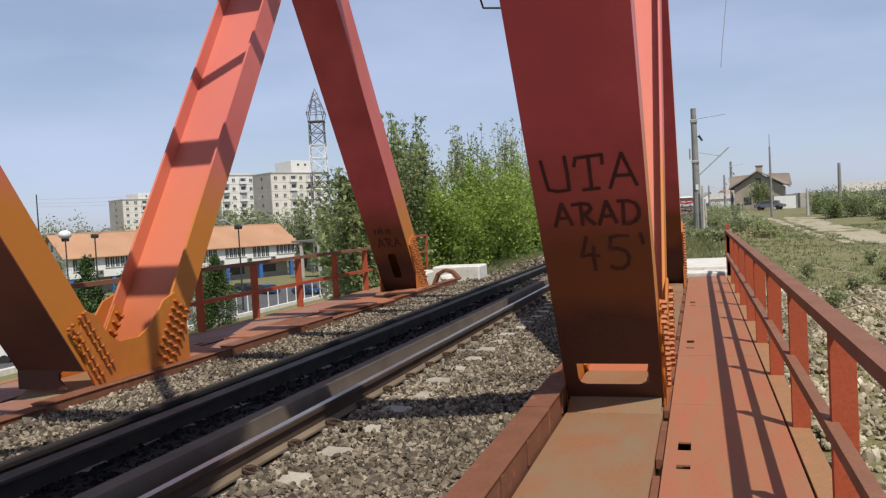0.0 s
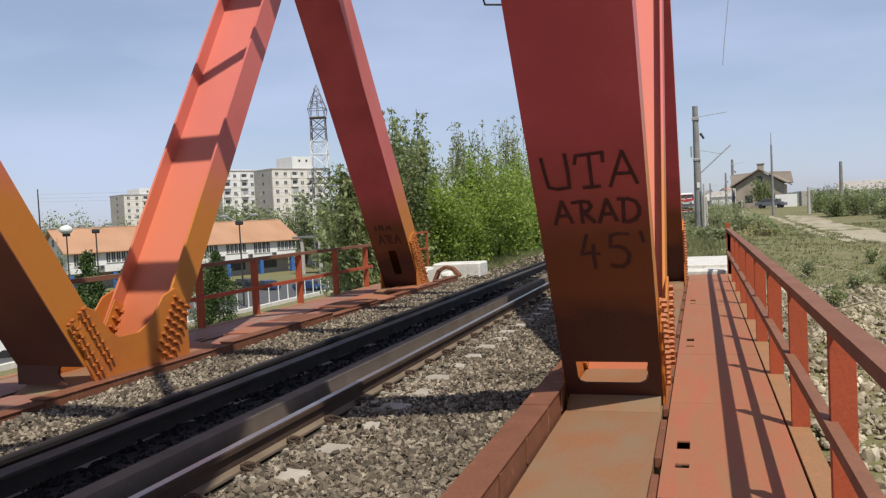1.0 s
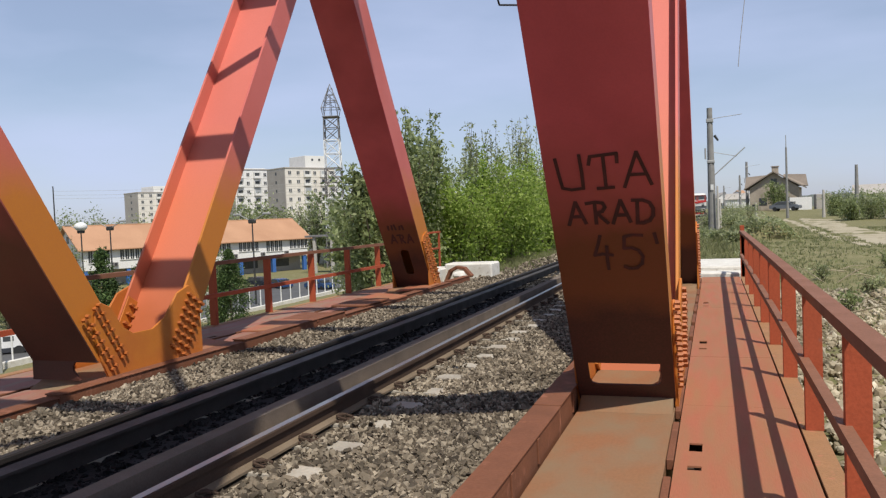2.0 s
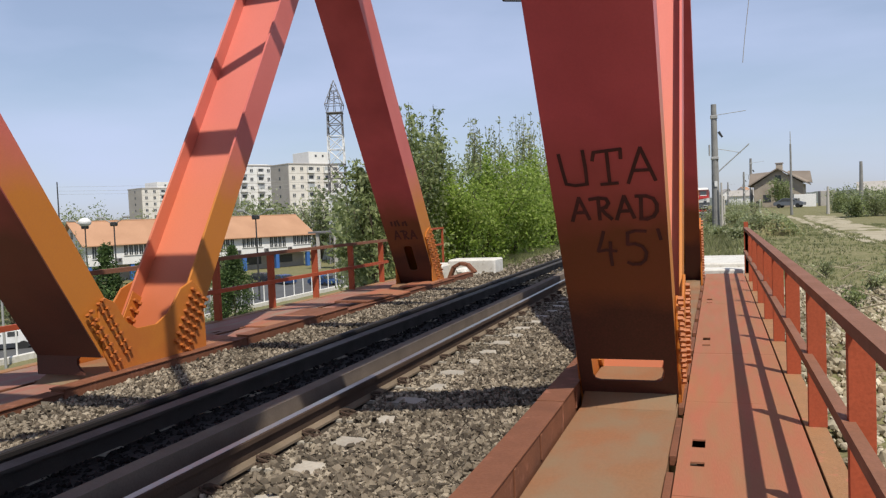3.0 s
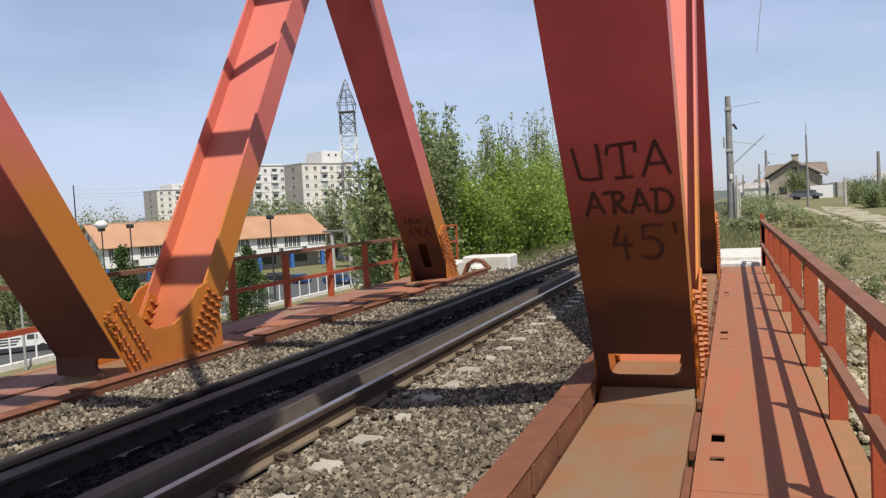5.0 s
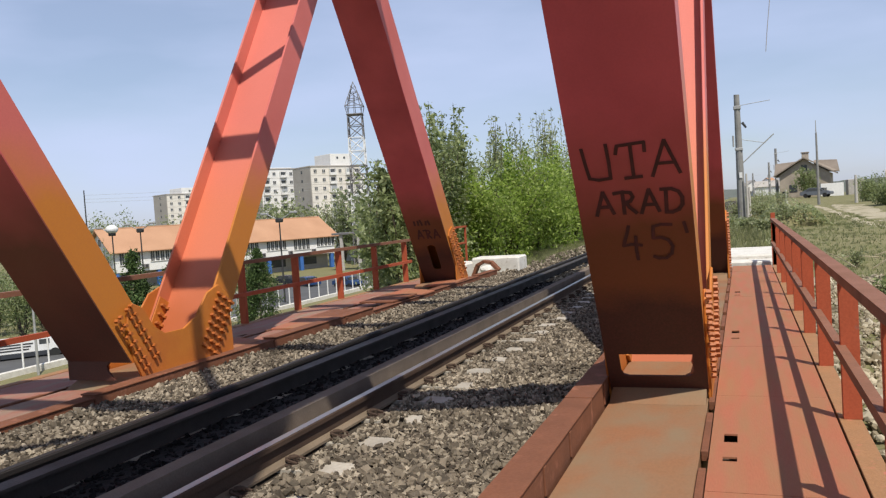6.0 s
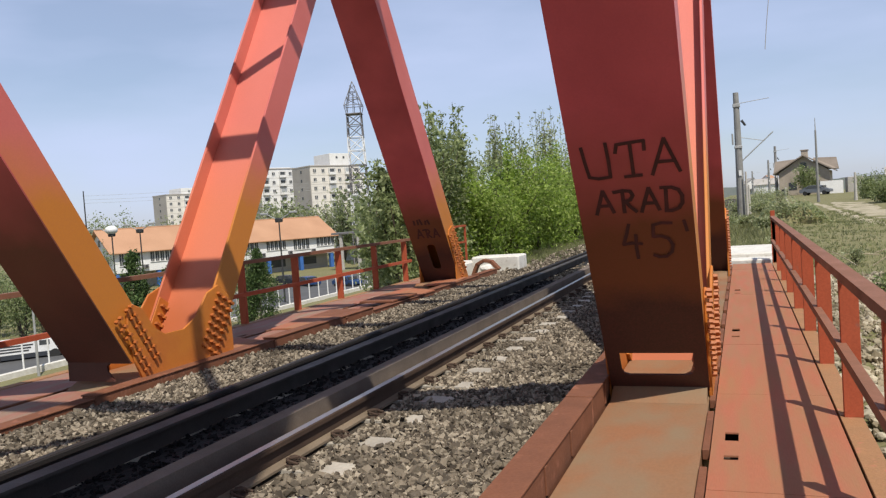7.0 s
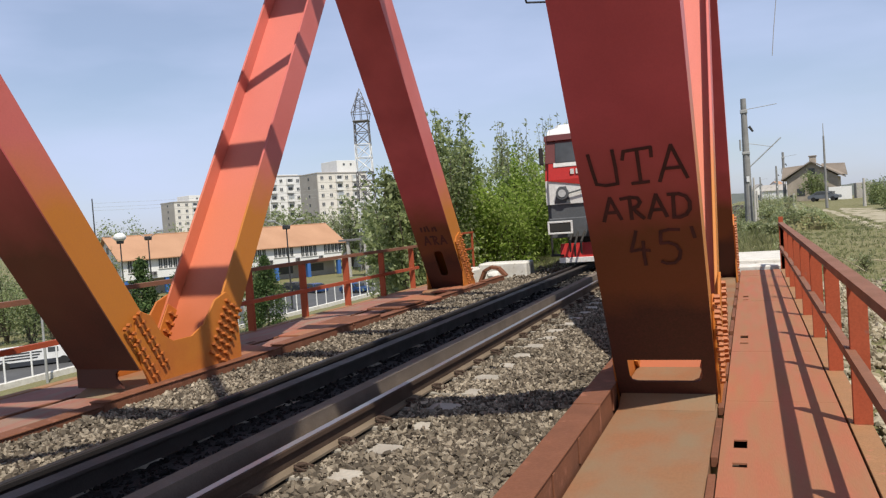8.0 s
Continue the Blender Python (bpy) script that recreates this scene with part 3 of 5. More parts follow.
def walkway(s, label, y_from=-7.0):
    """s: 1 beside the camera, -1 across the track."""
    def X(x):
        return x if s > 0 else MIRROR - x

    t = empty("walkway", pose(0, 0, 0), label, "walkway", "walkways of the bridge")
    seams = [y_from + 2.35 * i for i in range(60) if y_from + 2.35 * i < 20.0] + [20.3]
    for i, (a, b) in enumerate(zip(seams, seams[1:])):
        holes = [y for y in (0.75, 5.32, 9.95, 14.3) if a < y < b - 0.65]
        cuts = [(h + p, h + q) for h in holes for p, q in ((0, 0.09), (0.42, 0.62))]
        bm = holed_plate([X(x) for x in (-0.29, -0.205, -0.115, 0.575)], [a + 0.003, *[y for c in cuts for y in c], b - 0.003], [(1, 2 * j + 1) for j in range(len(cuts))], -0.012, 0)
        o = part("deck_plate", bm, M_DECK if s > 0 else M_DECKFAR, t)
        o.location.z = 0.0015 * math.sin(i * 3.1)
    part("edge_strip", box((X(0.59), y_from, -0.02), (X(0.74), 20.3, 0.006), 0.003), M_EDGE, t, "rusty brown edge strip")
    part("edge_girder", box((X(0.60), y_from, -0.32), (X(0.73), 20.3, -0.021)), M_CURB, t)
    # Added dark sheet that stands for the shade seen through the slots.
    part("drip_tray", box((X(-0.25), y_from, -0.17), (X(-0.08), 20.3, -0.15)), M_RUST, t, "dark sheet added under the plates' slots")
    part("stringer", box((X(-0.10), y_from, -0.3), (X(-0.04), 20.3, -0.013)), M_CURB, t)
    y = 0.35
    while y < 20:
        part("channel_piece", box((X(-0.345), y, -0.06), (X(-0.298), y + 1.0, 0.012), 0.004), M_CURB, t)
        y += 1.08 if int(y * 3) % 2 else 1.35
    return t


M_EDGE = mat("rusty edge strip", (0.34, 0.17, 0.075), (0.28, 0.15, 0.07), 0.8, 0, 60, 3.0, 0.35, wear=(0.42, 0.15, 0.09), wear_at=0.6)
walkway(1, "red painted steel plate walkway with rusty patches")
walkway(-1, "dusty red steel plate walkway across the track")


def railing(s, posts, y0, y1, label):
    def X(x):
        return x if s > 0 else MIRROR - x

    t = empty("railing", pose(0, 0, 0), label, "railing", "railings of the bridge")
    for y in posts:
        bm = bmesh.new()
        add_box(bm, (X(0.618), y, 0.006), (X(0.745), y + 0.010, 1.06), 0.002)
        add_box(bm, (X(0.618), y + 0.010, 0.006), (X(0.630), y + 0.07, 1.06), 0.002)
        part("post", bm, M_RAILING, t)
    bm = extrude_profile([(X(0.585), 1.055), (X(0.585), 1.120), (X(0.690), 1.120), (X(0.690), 1.108), (X(0.597), 1.108), (X(0.597), 1.055)], y0, y1)
    part("top_rail", bm, M_TOPRAIL, t, "worn brownish red top rail")
    bm = extrude_profile([(X(0.585), 0.490), (X(0.585), 0.560), (X(0.650), 0.560), (X(0.650), 0.550), (X(0.595), 0.550), (X(0.595), 0.490)], y0, y1)
    part("middle_rail", bm, M_TOPRAIL if s > 0 else M_RAILING, t)
    return t


railing(1, [0.56 + 1.95 * i for i in range(10)] + [20.2], -3.0, 20.3, "red painted steel angle railing along the walkway")
railing(-1, [-0.9 + 1.8 * i for i in range(12)], -4.0, 19.2, "faded red steel railing across the track")
part("end_post", box((0.60, 20.2, 0.0), (0.70, 20.3, 1.24), 0.005), M_RAILING, bpy.data.objects["railing"])

# ---- abutment ----
tagged(mesh_object("abutment_block", box((-0.36, 20.45, -1.2), (0.80, 21.2, 0.09), 0.03), M_WHITECONC), "whitewashed concrete abutment block at the walkway's end", "abutment", kind="structure")
tagged(mesh_object("abutment_wall", box((-8.6, 20.3, -7.0), (1.0, 21.2, -0.5), 0.03), M_CONC), "concrete abutment wall under the bridge end", "abutment", kind="structure")
tagged(mesh_object("abutment_block", box((-8.55, 21.4, -1.0), (-7.5, 22.6, 0.25), 0.04), M_WHITECONC), "pale concrete abutment block across the track", "abutment", kind="structure")
tagged(mesh_object("abutment_block", box((-7.55, 22.0, -1.0), (-6.1, 22.9, 0.36), 0.04), M_WHITECONC), "white concrete block by the end post", "abutment", kind="structure")


tagged(mesh_object("abutment_block", box((-0.40, 21.2, -1.2), (0.78, 24.4, 0.19), 0.03), M_WHITECONC), "raised whitewashed concrete step at the walkway's end", "abutment", kind="structure")
end_rail = empty("end_railing", pose(0, 0, 0), "short faded red railing on the far abutment", "railing")
for y in (20.9, 22.5, 24.1):
    part("post", box((-8.46, y, -0.4), (-8.40, y + 0.06, 1.27), 0.003), M_RAILING, end_rail)
part("top_rail", box((-8.47, 20.8, 1.24), (-8.39, 24.2, 1.30), 0.004), M_RAILING, end_rail)
part("middle_rail", box((-8.45, 20.8, 0.72), (-8.41, 24.2, 0.78), 0.004), M_RAILING, end_rail)


# ---- graffiti ----
def strokes(bm, lines, rot, surface, width, wob=0.004):
    """Painted strokes: chains of (x, s) on the face of a member."""
    lift = 0
    for chain in lines:
        for (xa, sa), (xb, sb) in zip(chain, chain[1:]):
            lift += 0.0007
            d = Vector((xb - xa, sb - sa))
            nrm = Vector((-d.y, d.x)).normalized() * width / 2
            e = d.normalized() * width * 0.3
            pts = [(xa - e.x + nrm.x, sa - e.y + nrm.y), (xb + e.x + nrm.x, sb + e.y + nrm.y), (xb + e.x - nrm.x, sb + e.y - nrm.y), (xa - e.x - nrm.x, sa - e.y - nrm.y)]
            f = bm.faces.new([bm.verts.new(rot @ Vector((px, surface + lift, ps))) for px, ps in pts])
    return bm


LETTERS = {
    "U": [[(-0.06, 0.94), (0.0, 0.5), (0.08, 0.06), (0.4, 0.0), (0.84, 0.03), (0.85, 0.5), (0.82, 1.02)]],
    "T": [[(-0.04, 0.72), (0.04, 0.95), (0.98, 1.0), (0.97, 0.74)], [(0.5, 0.98), (0.5, 0.0)], [(0.2, 0.0), (0.78, 0.02)]],
    "A": [[(0.0, 0.0), (0.5, 1.0), (0.95, 0.05)], [(0.2, 0.36), (0.8, 0.36)]],
    "R": [[(0.3, 0.02), (0.32, 0.92)], [(-0.15, 0.92), (0.35, 0.97), (0.75, 0.92), (0.86, 0.74), (0.7, 0.56), (0.35, 0.5)], [(0.45, 0.5), (0.62, 0.3), (0.95, 0.04)]],
    "D": [[(0.1, 0.0), (0.16, 0.95)], [(-0.1, 0.98), (0.45, 0.97), (0.8, 0.85), (0.97, 0.6), (0.95, 0.3), (0.75, 0.08), (0.4, -0.02), (0.05, 0.0)]],
    "4": [[(0.36, 1.02), (0.22, 0.75), (0.02, 0.42), (0.4, 0.46), (0.85, 0.42)], [(0.62, 0.7), (0.58, 0.3), (0.6, -0.02)]],
    "5": [[(1.0, 1.0), (0.55, 1.02), (0.2, 0.97), (0.15, 0.62), (0.5, 0.63), (0.8, 0.55), (0.97, 0.36), (0.9, 0.14), (0.65, 0.0), (0.3, 0.0), (0.1, 0.06)]],
    "'": [[(0.3, 1.05), (0.4, 0.75)]],
}


def lettering(leg, text, rot, surface, x, s, w, h, gap, thick):
    for ch in text:
        bm = bmesh.new()
        strokes(bm, [[(x + w * a, s + h * b) for a, b in line] for line in LETTERS[ch]], rot, surface, thick)
        part("sprayed_letter", bm, M_GRAFF, leg, "black sprayed graffiti character")
        x += w + gap


fs = 0.21 + 0.016 + 0.003
lettering(leg_near, "UTA", leg_rot, fs, -1.060, 3.08, 0.20, 0.28, 0.032, 0.026)
lettering(leg_near, "ARAD", leg_rot, fs, -1.035, 2.77, 0.135, 0.20, 0.030, 0.028)
lettering(leg_near, "45'", leg_rot, fs, -0.875, 2.355, 0.165, 0.30, 0.04, 0.026)
fs = 0.29 + 0.016 + 0.003
lettering(leg_far, "ARA", far_rot, fs, MIRROR + 0.58, 2.30, 0.15, 0.24, 0.05, 0.042)


def scrawl(leg, rot, surface, material, x0, x1, s, h, count, thick, seed):
    """Unreadable writing as plain bars."""
    rng = random.Random(seed)
    for i in range(count):
        x = x0 + (x1 - x0) * (i + 0.5) / count
        k = h * rng.uniform(0.55, 1.0)
        bm = strokes(bmesh.new(), [[(x, s), (x + rng.uniform(-0.03, 0.03), s + k)]], rot, surface, thick)
        part("sprayed_bar", bm, material, leg, "faded unreadable graffiti stroke")


scrawl(leg_far, far_rot, fs, M_GRAFF, MIRROR + 0.55, MIRROR + 1.0, 2.68, 0.16, 5, 0.05, 3)

# ---- plants ----
M_LEAF = island_mat("bright spring leaves", (0.15, 0.23, 0.035), (0.275, 0.38, 0.065), (0.47, 0.55, 0.18), 0.6, trans=0.6)
M_LEAFDARK = island_mat("dark leaves", (0.13, 0.165, 0.06), (0.24, 0.285, 0.115), (0.42, 0.465, 0.25), 0.6, trans=0.58)
M_LEAFPALE = island_mat("pale budding leaves", (0.20, 0.235, 0.10), (0.33, 0.365, 0.18), (0.48, 0.50, 0.32), 0.7, trans=0.55)
M_NEEDLE = island_mat("conifer needles", (0.03, 0.055, 0.018), (0.06, 0.10, 0.03), (0.11, 0.16, 0.05), 0.7, trans=0.3)
M_GRASS = island_mat("grass blades", (0.19, 0.215, 0.085), (0.265, 0.275, 0.125), (0.39, 0.375, 0.22), 0.8, trans=0.6)
M_DRY = mat("dry sticks", (0.42, 0.36, 0.25), (0.30, 0.25, 0.17), 0.9, 0, 30, 6, 0.3)
M_BARK = mat("bark", (0.11, 0.085, 0.06), (0.07, 0.055, 0.04), 0.9, 0, 25, 5, 0.6)


def leaf_cloud(rng, centres, radii, count, size):
    """Small leaf blades strewn round centres."""
    w = radii ** 1.4
    idx = rng.choice(len(centres), count, p=w / w.sum())
    pos = centres[idx] + rng.normal(0, 1, (count, 3)) * radii[idx][:, None] * np.array((1, 1, 0.9))
    a = rng.normal(0, 1, (count, 3))
    a /= np.linalg.norm(a, axis=1)[:, None]
    b = np.cross(a, rng.normal(0, 1, (count, 3)))
    b /= np.linalg.norm(b, axis=1)[:, None]
    s = size * rng.uniform(0.5, 1.35, count)[:, None]
    quad = np.stack([pos - a * s, pos + b * s * 0.45, pos + a * s, pos - b * s * 0.45], 1)
    verts = quad.reshape(-1, 3)
    faces = np.arange(count * 4).reshape(-1, 4)
    return verts, faces


def big_soup(name, verts, faces, material, parent):
    return soup(name, verts.tolist(), faces.tolist(), material, parent)


def shrub(name, base, height, spread, leaves, size, material, seed, label, category="shrub", shoots=0, trunk=0.05, group="", kind="", low=0.12):
    """Stems from one root, forked limbs, leaves clumped round their ends; shoots: bare-topped upright rods of leaves above the crown."""
    rng = np.random.default_rng(seed)
    t = empty(name, pose(*base), label, category, group, kind)
    bm = bmesh.new()
    cs, rs = [], []
    stems = 7
    for i in range(stems):
        ang = 6.283 * (i + rng.random()) / stems
        lean = spread * rng.uniform(0.35, 0.95)
        top = Vector((math.cos(ang) * lean, math.sin(ang) * lean, height * rng.uniform(0.6, 0.9)))
        mid = Vector((top.x * 0.35, top.y * 0.35, top.z * 0.5))
        add_rod(bm, (0, 0, -0.25), mid, trunk, trunk * 0.6, 6)
        add_rod(bm, mid, top, trunk * 0.6, trunk * 0.15, 5)
        for j in range(9):
            f = low + (1 - low) * rng.random() ** 0.8
            p = Vector((0, 0, 0)).lerp(mid, f * 2) if f < 0.5 else mid.lerp(top, f * 2 - 1)
            q = p + Vector(rng.normal(0, 0.35 * spread * 0.6, 3)) + Vector((0, 0, 0.1))
            add_rod(bm, p, q, trunk * 0.22, 0.004, 4)
            cs.append(q)
            rs.append(spread * rng.uniform(0.10, 0.24))
    for i in range(shoots):
        ang, r = rng.uniform(0, 6.283), spread * rng.uniform(0, 0.75)
        a = Vector((math.cos(ang) * r, math.sin(ang) * r, height * 0.7))
        b = a + Vector((rng.normal(0, 0.12), rng.normal(0, 0.12), height * rng.uniform(0.26, 0.46)))
        add_rod(bm, a, b, trunk * 0.3, 0.006, 4)
        for j in range(7):
            cs.append(a.lerp(b, (j + 0.5) / 7))
            rs.append((0.07 + 0.09 * (1 - j / 7)) * min(1.0, 0.6 + 0.3 * spread))
    part("trunk", bm, M_BARK, t, "brown stems")
    v, f = leaf_cloud(rng, np.array([tuple(c) for c in cs]), np.array(rs), int(leaves * 0.62), size)
    big_soup("crown", v, f, material, t)
    return t


def place(x, y, dz=0.0):
    return (x, y, ground_z(x, y) + dz)


BRIGHT = "dense shrub with bright green spring leaves on the embankment"
DARK = "tall dark green young tree beside the bridge"
shrub("tree", place(-9.3, 20.9), 3.7, 1.1, 8500, 0.085, M_LEAFDARK, 1, DARK, "tree", 6, 0.06, "trees on the embankment")
shrub("tree", place(-9.4, 24.4), 4.9, 1.5, 10500, 0.085, M_LEAFDARK, 2, DARK, "tree", 5, 0.06, "trees on the embankment")
shrub("tree", place(-10.4, 28.0), 5.7, 1.7, 10500, 0.09, M_LEAFDARK, 3, DARK, "tree", 6, 0.06, "trees on the embankment")
for i, (x, y, h, sp, n, m) in enumerate(((-8.6, 26.4, 3.7, 1.5, 9000, M_LEAF), (-8.5, 29.6, 4.3, 1.7, 10000, M_LEAF), (-9.2, 31.6, 5.4, 1.5, 3200, M_LEAFPALE), (-8.4, 33.2, 4.3, 1.7, 10000, M_LEAF),
                                         (-8.6, 37.2, 4.6, 1.8, 10000, M_LEAF), (-9.4, 39.5, 6.3, 1.7, 3200, M_LEAFPALE), (-8.4, 41.5, 4.9, 1.9, 10000, M_LEAF), (-8.7, 46.5, 5.4, 2.0, 9000, M_LEAF),
                                         (-9.2, 49.5, 7.0, 2.0, 3400, M_LEAFPALE), (-8.6, 53.5, 5.6, 2.2, 8000, M_LEAF), (-8.5, 61.0, 6.0, 2.6, 8000, M_LEAF), (-8.2, 71.0, 6.5, 3.0, 8000, M_LEAFDARK),
                                         (-12.5, 33.5, 5.5, 2.4, 7000, M_LEAFDARK), (-12.5, 42.0, 6.5, 2.6, 7000, M_LEAFDARK))):
    lab = {M_LEAF: BRIGHT, M_LEAFPALE: "taller shrub with pale budding shoots on the embankment", M_LEAFDARK: "dark green bush behind the embankment shrubs"}[m]
    shrub("shrub", place(x, y), h, sp, int(n * 1.5), 0.054 + 0.0008 * y, m, 20 + i, lab, "shrub", 15 if m is M_LEAFPALE else 2, 0.045, "shrubs along the embankment", low=0.05)
for i, (x, y, h, sp, m) in enumerate(((-10.4, 23.0, 3.0, 1.3, M_LEAFDARK), (-12.2, 26.5, 4.4, 1.8, M_LEAFPALE), (-14.8, 33.0, 5.6, 1.6, M_LEAFDARK), (-18.9, 41.0, 7.4, 1.8, M_LEAFDARK), (-27.6, 60.0, 9.4, 2.0, M_LEAFPALE),
                                      (-24.2, 55.0, 8.4, 2.2, M_LEAFDARK), (-40.5, 58.0, 6.6, 2.2, M_LEAFDARK), (-67.5, 61.0, 8.0, 3.0, M_LEAFDARK), (-74.0, 68.0, 9.0, 3.6, M_LEAFPALE), (-82.0, 76.0, 9.5, 3.6, M_LEAFDARK), (-70.0, 70.0, 8.5, 3.0, M_LEAFDARK), (-60.0, 51.5, 6.0, 2.6, M_LEAFDARK), (-65.5, 53.5, 7.4, 3.0, M_LEAFDARK), (-72.5, 58.5, 8.4, 3.2, M_LEAFPALE), (-63.0, 56.5, 6.8, 2.6, M_LEAFPALE))):
    shrub("tree", place(x, y), h, sp, 6000, 0.13, m, 60 + i, "leafy young tree on the low ground beside the bridge", "tree", 5, 0.09, "trees below the bridge", low=0.2)
for i, (x, y, h, sp) in enumerate(((-96, 150, 16, 6.5), (-104, 160, 15, 6), (-86, 152, 14, 5.5), (-80, 150, 16.5, 6), (-74, 146, 15.5, 5), (-68, 140, 13, 5), (-145, 152, 13, 7), (-137, 160, 11.5, 6), (-156, 170, 13, 7), (-112, 158, 12, 6), (-125, 165, 11.5, 6))):
    shrub("tree", place(x, y), h, sp, 3500, 0.34, M_LEAFPALE if i % 2 else M_LEAFDARK, 90 + i, "spring tree among the houses far off", "tree", 0, 0.2, "trees in the town", low=0.25)


def conifer(x, y, h, r, seed):
    rng = np.random.default_rng(seed)
    t = empty("conifer", pose(*place(x, y)), "small dark green conifer below the bridge", "tree", "conifers below the bridge")
    part("trunk", rod((0, 0, -0.2), (0, 0, h * 0.95), 0.12, 0.02), M_BARK, t)
    cs, rs = [], []
    for i in range(130):
        f = rng.random() ** 0.7
        a = rng.uniform(0, 6.283)
        rr = r * (1 - f) * rng.uniform(0.4, 1.0)
        cs.append((math.cos(a) * rr, math.sin(a) * rr, 0.3 + h * f - rr * 0.25))
        rs.append(0.16 + 0.22 * (1 - f))
    v, f = leaf_cloud(rng, np.array(cs), np.array(rs), 9000, 0.11)
    big_soup("crown", v, f, M_NEEDLE, t)


conifer(-36.6, 40.0, 7.3, 3.0, 7)
conifer(-34.2, 40.5, 6.0, 2.6, 8)
conifer(-38.8, 57.0, 6.4, 3.0, 9)


# ---- grass, slope stones, sticks ----
def grass(name, count, region, h, seed, label, skip=None):
    rng = np.random.default_rng(seed)
    x0, x1, y0, y1 = region
    ys = y0 + (y1 - y0) * rng.random(count) ** 1.5
    xs = x0 + (x1 - x0) * rng.random(count)
    verts, faces = [], []
    for x, y in zip(xs, ys):
        if skip and skip(x, y):
            continue
        if noise.noise((x * 0.5, y * 0.5, 4)) + 0.35 * noise.noise((x * 2.1, y * 2.1, 9)) < rng.uniform(-0.4, 0.1):
            continue
        z = ground_z(x, y) - 0.02
        for j in range(5):
            a = rng.uniform(0, 6.283)
            hh = h * rng.uniform(0.4, 1.3)
            bx, by = x + rng.normal(0, 0.05), y + rng.normal(0, 0.05)
            w = 0.004 + 0.0004 * y
            lx, ly = math.cos(a) * hh * 0.55, math.sin(a) * hh * 0.55
            k = len(verts)
            verts += [(bx - w, by, z), (bx + w, by, z), (bx + lx, by + ly, z + hh)]
            faces.append((k, k + 1, k + 2))
    return tagged(soup(name, verts, faces, M_GRASS), label, "grass", kind="stuff")


def on_path(x, y):
    return abs(x - path_x(y) - 0.4) < 1.2


def path_x(y):
    return 7.3 + 7.0 * (1 - smooth(20, 38, y)) + 0.9 * smooth(45, 85, y)


grass("grass", 9000, (2.0, 15, 14, 60), 0.12, 3, "rough spring grass beside the walkway", on_path)
grass("grass", 2600, (-1.4, 2.0, 22.2, 60), 0.30, 4, "tall weeds beyond the walkway's end")
grass("grass", 16000, (-8.4, -5.75, 22.8, 80), 0.34, 5, "weeds along the ballast shoulder")
M_DIRT = mat("pale dirt track", (0.40, 0.35, 0.25), (0.33, 0.285, 0.19), 0.95, 0, 12, 0.8, 0.5, wear=(0.20, 0.19, 0.085), wear_at=0.64, wear_soft=0.1)


def dirt_path():
    for side, half, first in ((0.45, 1.25, 0), (-1.5, 0.30, 34)):
        verts, faces = [], []
        n = 0
        for i in range(first, 220):
            y = 22 + i * 0.3
            c = path_x(y) + side + 0.2 * noise.noise((y * 0.2, side, 3))
            fade = min(1, (i - first) / 20, (219 - i) / 25)
            lw, rw = (half * fade * (1 + 0.35 * noise.noise((y * 0.35, side, k)) + 0.3 * noise.noise((y * 1.7, side, k))) for k in (0, 7))
            for x in (c - lw, c - lw * 0.5, c, c + rw * 0.5, c + rw):
                lift = 0.012 if abs(x - c) < 0.9 * half else 0.002
                verts.append((x, y, ground_z(x, y) + lift))
            n += 1
        for i in range(n - 1):
            for j in range(4):
                a = i * 5 + j
                faces.append((a, a + 1, a + 6, a + 5))
        tagged(soup("dirt_road", verts, faces, M_DIRT), "pale bare wheel rut of a dirt track", "dirt track", "ruts of the dirt track", "structure")


dirt_path()
M_RIPRAP = island_mat("pale slope stones", (0.18, 0.145, 0.09), (0.30, 0.255, 0.175), (0.45, 0.40, 0.30))


def slope_stones():
    rng = np.random.default_rng(12)
    verts, faces = [], []
    for i in range(8500):
        y = -5 + 26 * rng.random()
        x = 0.95 + 2.9 * rng.random() ** 1.3 + 0.5 * abs(rng.normal())
        bm = bmesh.new()
        bmesh.ops.create_icosphere(bm, subdivisions=1, radius=1)
        s = 0.03 + 0.075 * rng.random() ** 2.5
        e = Euler(rng.uniform(0, 6.28, 3)).to_matrix()
        k = len(verts)
        sc = Vector(rng.uniform(0.6, 1.2, 3))
        z = ground_z(x, y)
        for v in bm.verts:
            c = e @ Vector((v.co.x * sc.x, v.co.y * sc.y, v.co.z * sc.z * 0.6)) * s * (1 + 0.25 * rng.normal(0, 0.5))
            verts.append((x + c.x, y + c.y, z + 0.02 + c.z))
        bm.verts.index_update()
        for f in bm.faces:
            faces.append(tuple(k + v.index for v in f.verts))
        bm.free()
    tagged(soup("slope_stone", verts, faces, M_RIPRAP), "pale stones on the slope beside the walkway", "stones", kind="stuff")


slope_stones()


def sticks():
    rng = np.random.default_rng(21)
    for i in range(26):
        x, y = rng.uniform(2.2, 6.5), rng.uniform(15, 27)
        z = ground_z(x, y)
        a = rng.uniform(0, 6.28)
        ln = rng.uniform(0.6, 1.8)
        rise = rng.uniform(0.05, 0.55)
        p = Vector((x, y, z + 0.01))
        q = p + Vector((math.cos(a) * ln, math.sin(a) * ln, rise))
        bm = rod(p, p.lerp(q, 0.55) + Vector((0, 0, 0.06)), 0.018, 0.013, 6)
        add_rod(bm, p.lerp(q, 0.55) + Vector((0, 0, 0.06)), q, 0.013, 0.005, 6)
        tagged(mesh_object("dry_branch", bm, M_DRY), "bleached dry branch lying in the grass", "branch", "dry branches in the grass")


